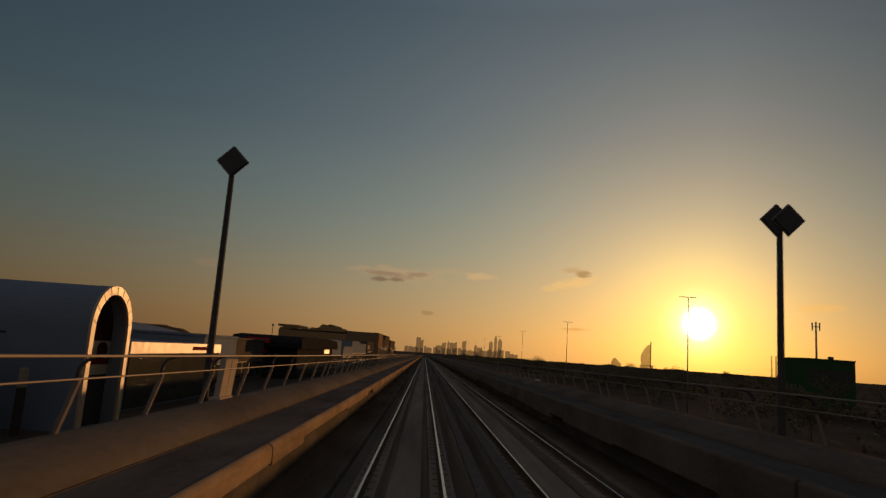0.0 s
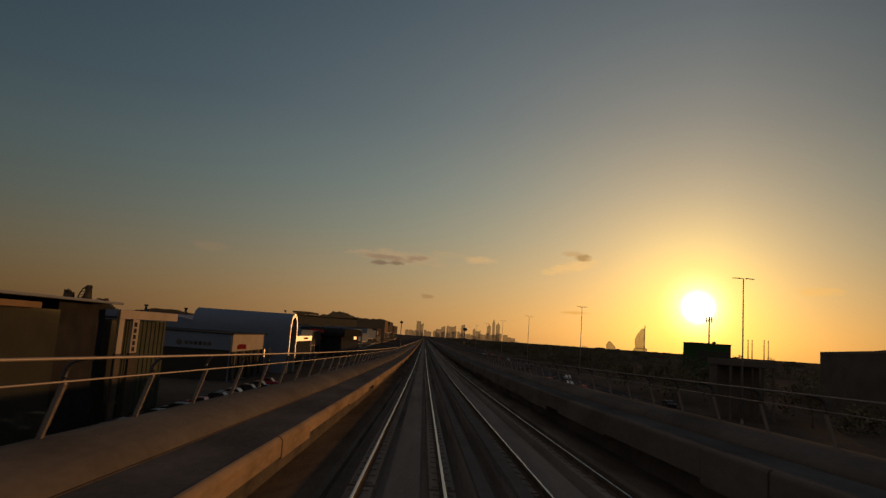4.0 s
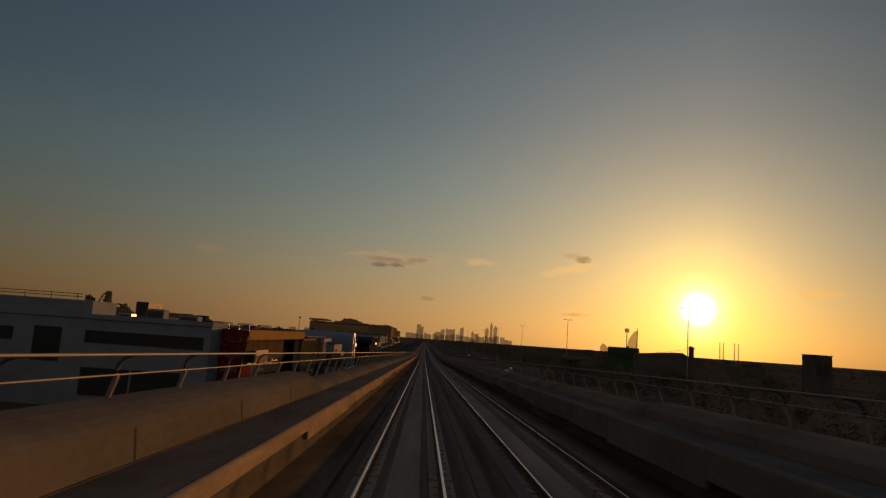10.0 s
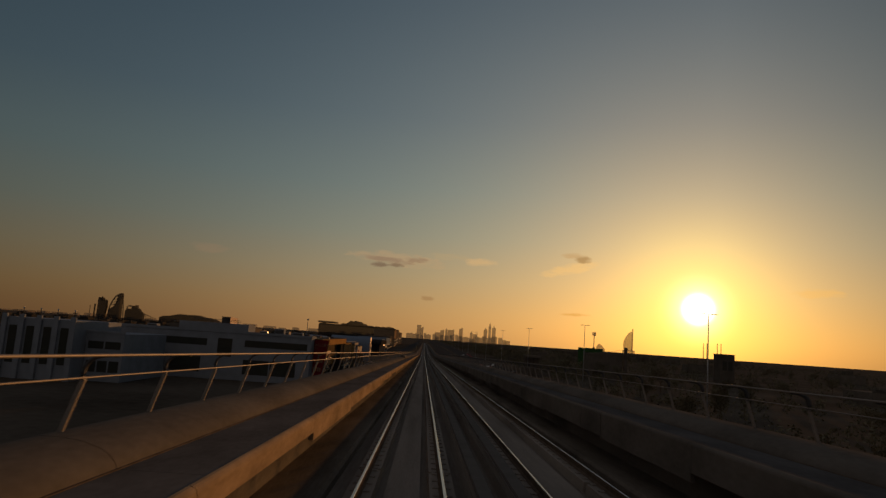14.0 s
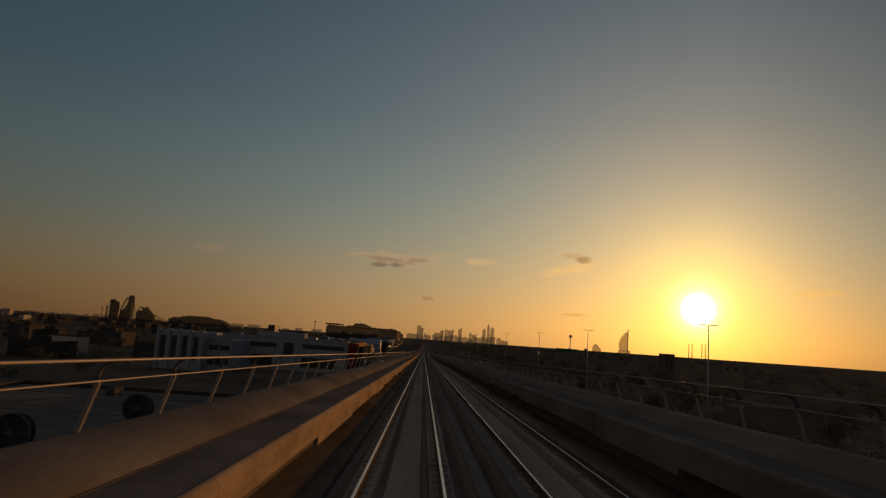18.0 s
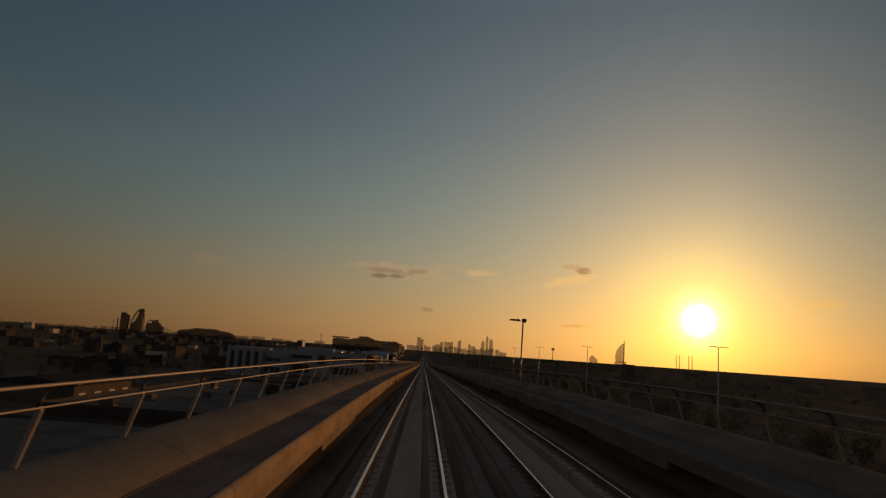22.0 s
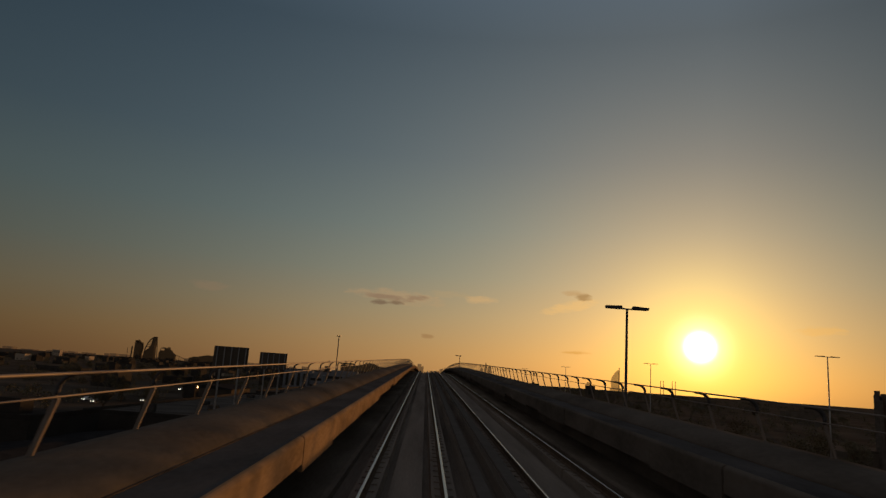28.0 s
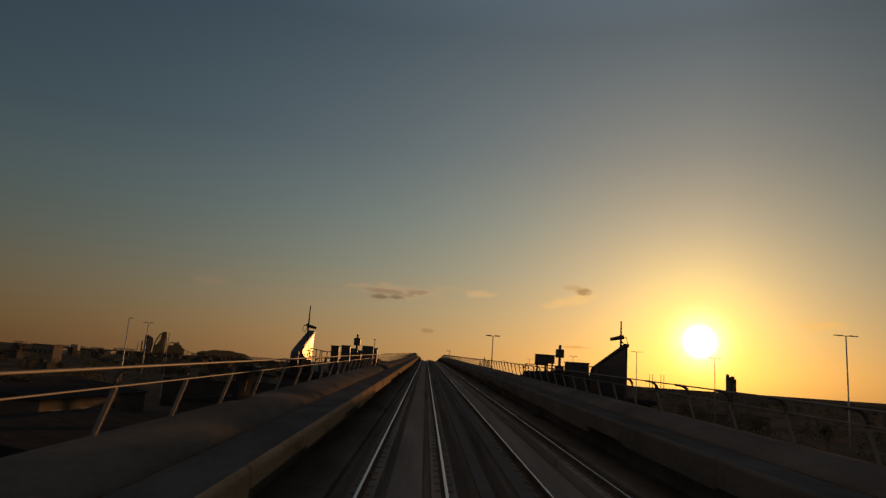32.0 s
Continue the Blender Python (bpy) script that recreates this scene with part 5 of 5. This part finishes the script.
# round ventilators standing on the depot's roof
def ventilator(x, y):
    v = thing("roof_ventilator", "large dark round ventilator with a thin rim", "ventilator", "roof ventilators", at=(x, y, 7.7))
    part("drum", tube([(0, -0.1, 1.75), (0, 0.9, 1.75)], 1.6, 28), BLACK, v)
    part("rim", tube([(1.64 * math.cos(k * math.pi / 12), -0.1, 1.75 + 1.64 * math.sin(k * math.pi / 12)) for k in range(25)], 0.10, 6), DARKSTEEL, v)
    part("hub", tube([(0, -0.2, 1.75), (0, -0.1, 1.75)], 0.3, 12), DARKSTEEL, v)
    for k in range(6):
        a = k * math.pi / 3
        part("blade", tube([(0.3 * math.cos(a), -0.14, 1.75 + 0.3 * math.sin(a)), (1.5 * math.cos(a), -0.14, 1.75 + 1.5 * math.sin(a))], 0.05, 4), DARKSTEEL, v)
    for dx in (-0.9, 0.9):
        part("foot", box((dx - 0.12, -0.05, 0), (dx + 0.12, 0.85, 0.5)), GALV, v)


ventilator(-33.0, -370.0)
ventilator(-34.9, -390.7)

# ---- signs beside the descending ramp ----
for x, y, lab in ((-20.1, -635.5, "ribbed dark back of a road sign board"), (-20.0, -618.0, "second ribbed sign board further along")):
    s = thing("sign_board", lab, "sign", "road sign backs", at=(x, y, 0))
    part("panel", box((-0.2, -0.06, 18.2), (3.1, 0.06, 20.2), 0.02), SHADY, s)
    for k in range(5):
        part("rib", box((0.1 + 0.68 * k, -0.14, 18.25), (0.18 + 0.68 * k, -0.06, 20.15)), GALV, s)
    for k in (0.5, 2.3):
        part("leg", tube([(k, 0.1, 0), (k, 0.1, 20.0)], 0.1, 8), GALV, s)

# ---- equipment platforms on both sides of the line ----
def flank_platform(s):
    """One platform with its fin wall, mast and cabinets; s is 1 on the inland side and -1 on the highway side."""
    def X(x):
        return x if s > 0 else 2 * MID - x

    def bx(x0, x1, y0, y1, zlo, zhi, bevel=0.02):
        p, q = sorted((X(x0), X(x1)))
        return box((p, y0, zlo), (q, y1, zhi), bevel)
    z0 = rail_z(-755)
    ya, yb = (-759, -749) if s > 0 else (-768, -756)
    fx = -8.1 if s > 0 else -7.3
    plat = thing("equipment_platform", "steel platform bolted to the viaduct's flank with railings", "platform", "equipment platforms")
    part("deck", bx(fx - 0.9, -3.5, ya, yb, z0 + 0.3, z0 + 0.5), BLACK, plat)
    for k in range(4):
        yy = ya + 0.5 + (yb - ya - 1.2) * k / 3
        part("bracket", bx(fx - 0.8, -3.2, yy, yy + 0.2, z0 - 0.25, z0 + 0.3), DARKSTEEL, plat)
    gy = yb - 0.15
    part("skirt", bx(-3.95, -3.88, ya + 0.2, yb + 3.0, z0 + 0.45, z0 + 1.62, 0.01), BLACK, plat, "dark sheet-metal skirt beside the parapet")
    for h in (1.05, 1.55):
        part("guard_rail", tube([(X(fx + 0.1), gy, z0 + 0.5 + h), (X(-3.6), gy, z0 + 0.5 + h)], 0.03, 6), DARKSTEEL, plat)
    for k in range(6):
        xx = X(fx + 0.1 + (-3.7 - fx) * k / 5)
        part("guard_post", tube([(xx, gy, z0 + 0.5), (xx, gy, z0 + 2.08)], 0.03, 6), DARKSTEEL, plat)
    for h in (1.05, 1.55):
        part("guard_rail", tube([(X(fx + 0.7), ya + 1.8, z0 + 0.5 + h), (X(fx + 0.7), gy, z0 + 0.5 + h)], 0.03, 6), DARKSTEEL, plat)
    for k in range(4):
        yy = ya + 1.8 + (gy - ya - 1.8) * k / 3.2
        part("guard_post", tube([(X(fx + 0.7), yy, z0 + 0.5), (X(fx + 0.7), yy, z0 + 2.08)], 0.03, 6), DARKSTEEL, plat)
    part("ladder", boxes([((min(X(fx + 1.5), X(fx + 1.6)), ya + 3, z0 + 0.5), (max(X(fx + 1.5), X(fx + 1.6)), ya + 3.1, z0 + 1.6)), ((min(X(fx + 2.0), X(fx + 2.1)), ya + 3, z0 + 0.5), (max(X(fx + 2.0), X(fx + 2.1)), ya + 3.1, z0 + 1.6))]), DARKSTEEL, plat)
    fin = thing("fin_wall", "curved pale fin wall glowing in the low sun" if s > 0 else "curved fin wall with its shade painted in dark", "wall", "fin walls")
    if s > 0:
        inner = ((-754.1, 1.35), (-756.4, 1.85), (-752.0, 3.28), (-752.1, 1.35))
        lower = ((-756.7, 0.5), (-757.2, 1.2), (-756.6, 1.8), (-754.1, 1.34), (-752.1, 1.34), (-752.1, 0.5))
        shell = ((-757.0, 0.3), (-757.5, 1.2), (-757.4, 1.75), (-756.6, 2.05), (-752.0, 3.42), (-752.0, 3.28), (-756.4, 1.85), (-756.7, 1.45), (-756.2, 0.5))
        part("panel", prism([(p, z0 + q) for p, q in inner], "x", fx - 0.15, fx), POLISHED, fin, "polished panel catching the sun")
        part("lower_panel", prism([(p, z0 + q) for p, q in lower], "x", fx - 0.15, fx - 0.02), BLACK, fin, "dark lower panel")
        part("joint", bx(fx, fx + 0.02, -753.9, -753.84, z0 + 1.36, z0 + 2.65, 0), DARKSTEEL, fin)
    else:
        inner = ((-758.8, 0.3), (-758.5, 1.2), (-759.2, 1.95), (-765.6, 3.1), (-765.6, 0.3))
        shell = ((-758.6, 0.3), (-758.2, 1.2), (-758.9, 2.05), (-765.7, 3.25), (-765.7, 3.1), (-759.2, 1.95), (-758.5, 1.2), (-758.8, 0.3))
        # twin of the inland panel, its shade put into a dark colour
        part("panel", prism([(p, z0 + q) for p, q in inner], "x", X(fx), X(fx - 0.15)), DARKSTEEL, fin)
    out = 0.45 if s > 0 else 0.2
    part("outer_shell", prism([(p, z0 + q) for p, q in shell], "x", min(X(fx + 0.06), X(fx - out)), max(X(fx + 0.06), X(fx - out))), DARKSTEEL, fin, "dark curved outer shell")
    mast = thing("camera_mast", "thin mast with a surveillance camera", "mast", "camera masts", at=(X(fx - 0.2), -753.6 if s > 0 else -764.2, z0 + 2.85))
    part("pole", tube([(0, 0, -0.1), (0, 0, 2.2 if s > 0 else 1.7)], 0.065, 8, 0.035), DARKSTEEL, mast)
    part("camera_body", tube([(-0.15 * s, 0, 0.85), (0.55 * s, 0.1, 0.68)], 0.12, 10, 0.09), DARKSTEEL, mast)
    part("cable_loop", tube([(-0.05, 0, 0.95), (-0.3 * s, 0, 0.8), (-0.38 * s, 0, 0.5), (-0.25 * s, 0, 0.35), (-0.05, 0, 0.7)], 0.025, 6), DARKSTEEL, mast)
    if s > 0:
        cabs = ((-6.7, -6.15, -752.8, -752.4, 0.0, 1.9, 0), (-5.9, -5.3, -753.4, -752.8, 0.0, 1.95, 0), (-5.2, -4.5, -753.5, -752.9, 0.0, 1.5, 1), (-4.4, -3.65, -754.0, -753.5, 0.85, 2.0, 0), (-3.6, -3.36, -753.9, -753.5, 0.95, 1.9, 0))
    else:
        cabs = ((-7.0, -5.65, -759.4, -758.6, 0.0, 1.75, 0), (-5.45, -4.95, -759.5, -759.0, 0.0, 1.45, 1), (-4.55, -3.75, -759.0, -758.8, 1.5, 2.1, 0), (-5.3, -4.6, -757.2, -757.0, 1.65, 2.15, 0))
    for xa, xb, y0, y1, h0, h1, horn in cabs:
        cab = thing("equipment_cabinet", "dark steel trackside cabinet on the platform", "cabinet", "trackside cabinets")
        part("body", bx(xa, xb, y0, y1, z0 + 0.5 + h0, z0 + 0.5 + h1, 0.04), DARKSTEEL, cab)
        part("lid", bx(xa - 0.04, xb + 0.04, y0 - 0.04, y1 + 0.04, z0 + 0.5 + h1, z0 + 0.55 + h1, 0.015), DARKSTEEL, cab)
        part("door", bx(xa + 0.06, xb - 0.06, y0 - 0.025, y0, z0 + 0.58 + h0, z0 + 0.43 + h1, 0), DARKSTEEL, cab)
        if h0:
            for xx in (xa + 0.1, xb - 0.2):
                part("leg", bx(xx, xx + 0.1, y0 + 0.04, y0 + 0.14, z0 + 0.5, z0 + 0.5 + h0, 0), DARKSTEEL, cab)
        if horn:
            xm, ym = (xa + xb) / 2, (y0 + y1) / 2
            part("horn_box", bx(xm - 0.22, xm + 0.22, ym - 0.25, ym + 0.25, z0 + 1.05 + h1, z0 + 1.56 + h1, 0.04), DARKSTEEL, cab)
            part("horn_neck", bx(xm - 0.07, xm + 0.07, ym - 0.07, ym + 0.07, z0 + 0.55 + h1, z0 + 1.05 + h1, 0), DARKSTEEL, cab)
            part("stub", bx(xm - 0.07, xm + 0.07, ym - 0.07, ym + 0.07, z0 + 1.56 + h1, z0 + 1.82 + h1, 0), DARKSTEEL, cab)


flank_platform(1)
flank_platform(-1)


# ---- vehicles on the roads ----
def car(name, colour, lab, length=4.6, high=1.45):
    t = thing(name, lab, "car", "cars on the roads")
    paint = mat("paint_" + colour[0], colour[1], 0.3, 0.2, scale=1.0, vary=0.06, bump=0.0, spec=0.6)
    L, W = length / 2, 0.9
    part("body", prism([(-L, 0.35), (-L, 0.85), (-L + 0.9, 0.95), (-L + 1.4, high), (L - 1.7, high), (L - 0.9, 0.98), (L, 0.85), (L, 0.35)], "x", -W, W), paint, t)
    part("glazing", prism([(-L + 1.0, 0.97), (-L + 1.45, high - 0.08), (L - 1.75, high - 0.08), (L - 1.0, 0.99)], "x", -W - 0.01, W + 0.01), GLASS, t)
    for sx in (-1, 1):
        for yy in (-L + 0.85, L - 0.85):
            w = part("wheel", tube([(sx * 0.72, yy, 0.33), (sx * 0.93, yy, 0.33)], 0.33, 12), BLACK, t)
            part("rim", tube([(sx * 0.931, yy, 0.33), (sx * 0.94, yy, 0.33)], 0.2, 10), GALV, w)
        part("headlight", box((sx * 0.6 - 0.15, L - 0.02, 0.62), (sx * 0.6 + 0.15, L + 0.02, 0.78)), SIGNWHITE, t)
        part("tail_light", box((sx * 0.65 - 0.14, -L - 0.02, 0.65), (sx * 0.65 + 0.14, -L + 0.02, 0.8)), RED, t)
    return t


cars = [car("car", ("white", (0.6, 0.6, 0.6)), "white saloon car on the road"), car("car", ("silver", (0.35, 0.35, 0.36)), "silver saloon car on the road"),
        car("car", ("black", (0.03, 0.03, 0.035)), "dark saloon car on the road"), car("car", ("red", (0.3, 0.03, 0.03)), "red hatchback on the road", 4.1, 1.5)]
lanes = [17.8, 21.4, 25, 28.6, 32.2, 39.8, 43.4, 47, 50.6, 54.2, -16.2, -20.5]
for k, c in enumerate(cars):
    c.location = (lanes[k], -60 - 40 * k, 0.03)
rng = random.Random(77)
for k in range(70):
    lx = rng.choice(lanes)
    copy_thing(cars[k % 4], pose(lx, rng.uniform(-880, 420), 0.03, 0, 0, 0 if lx > 36 else 180))
for k in range(22):
    copy_thing(cars[(2, 3, 2, 1, 2)[k % 5]], pose(-30.0, -128 + 7.6 * k + rng.uniform(-1, 1), 0.0, 0, 0, 90))
HEADLAMP = glowing("headlamp_light", (1.0, 0.86, 0.68), 9.0)
# the last car's glowing headlights stand in for a sun glint off a window
for k, (x, y) in enumerate(((-131, -432), (-123, -441), (-115, -416), (-151, -462), (-143, -296))):
    c = copy_thing(cars[k % 4], pose(x, y, 0.0, 0, 0, 165))
    c["label"] = "saloon car with its headlights on"
    for part_ob in c.children:
        if part_ob.name.startswith("headlight"):
            part_ob.data = part_ob.data.copy()
            part_ob.data.materials[0] = HEADLAMP
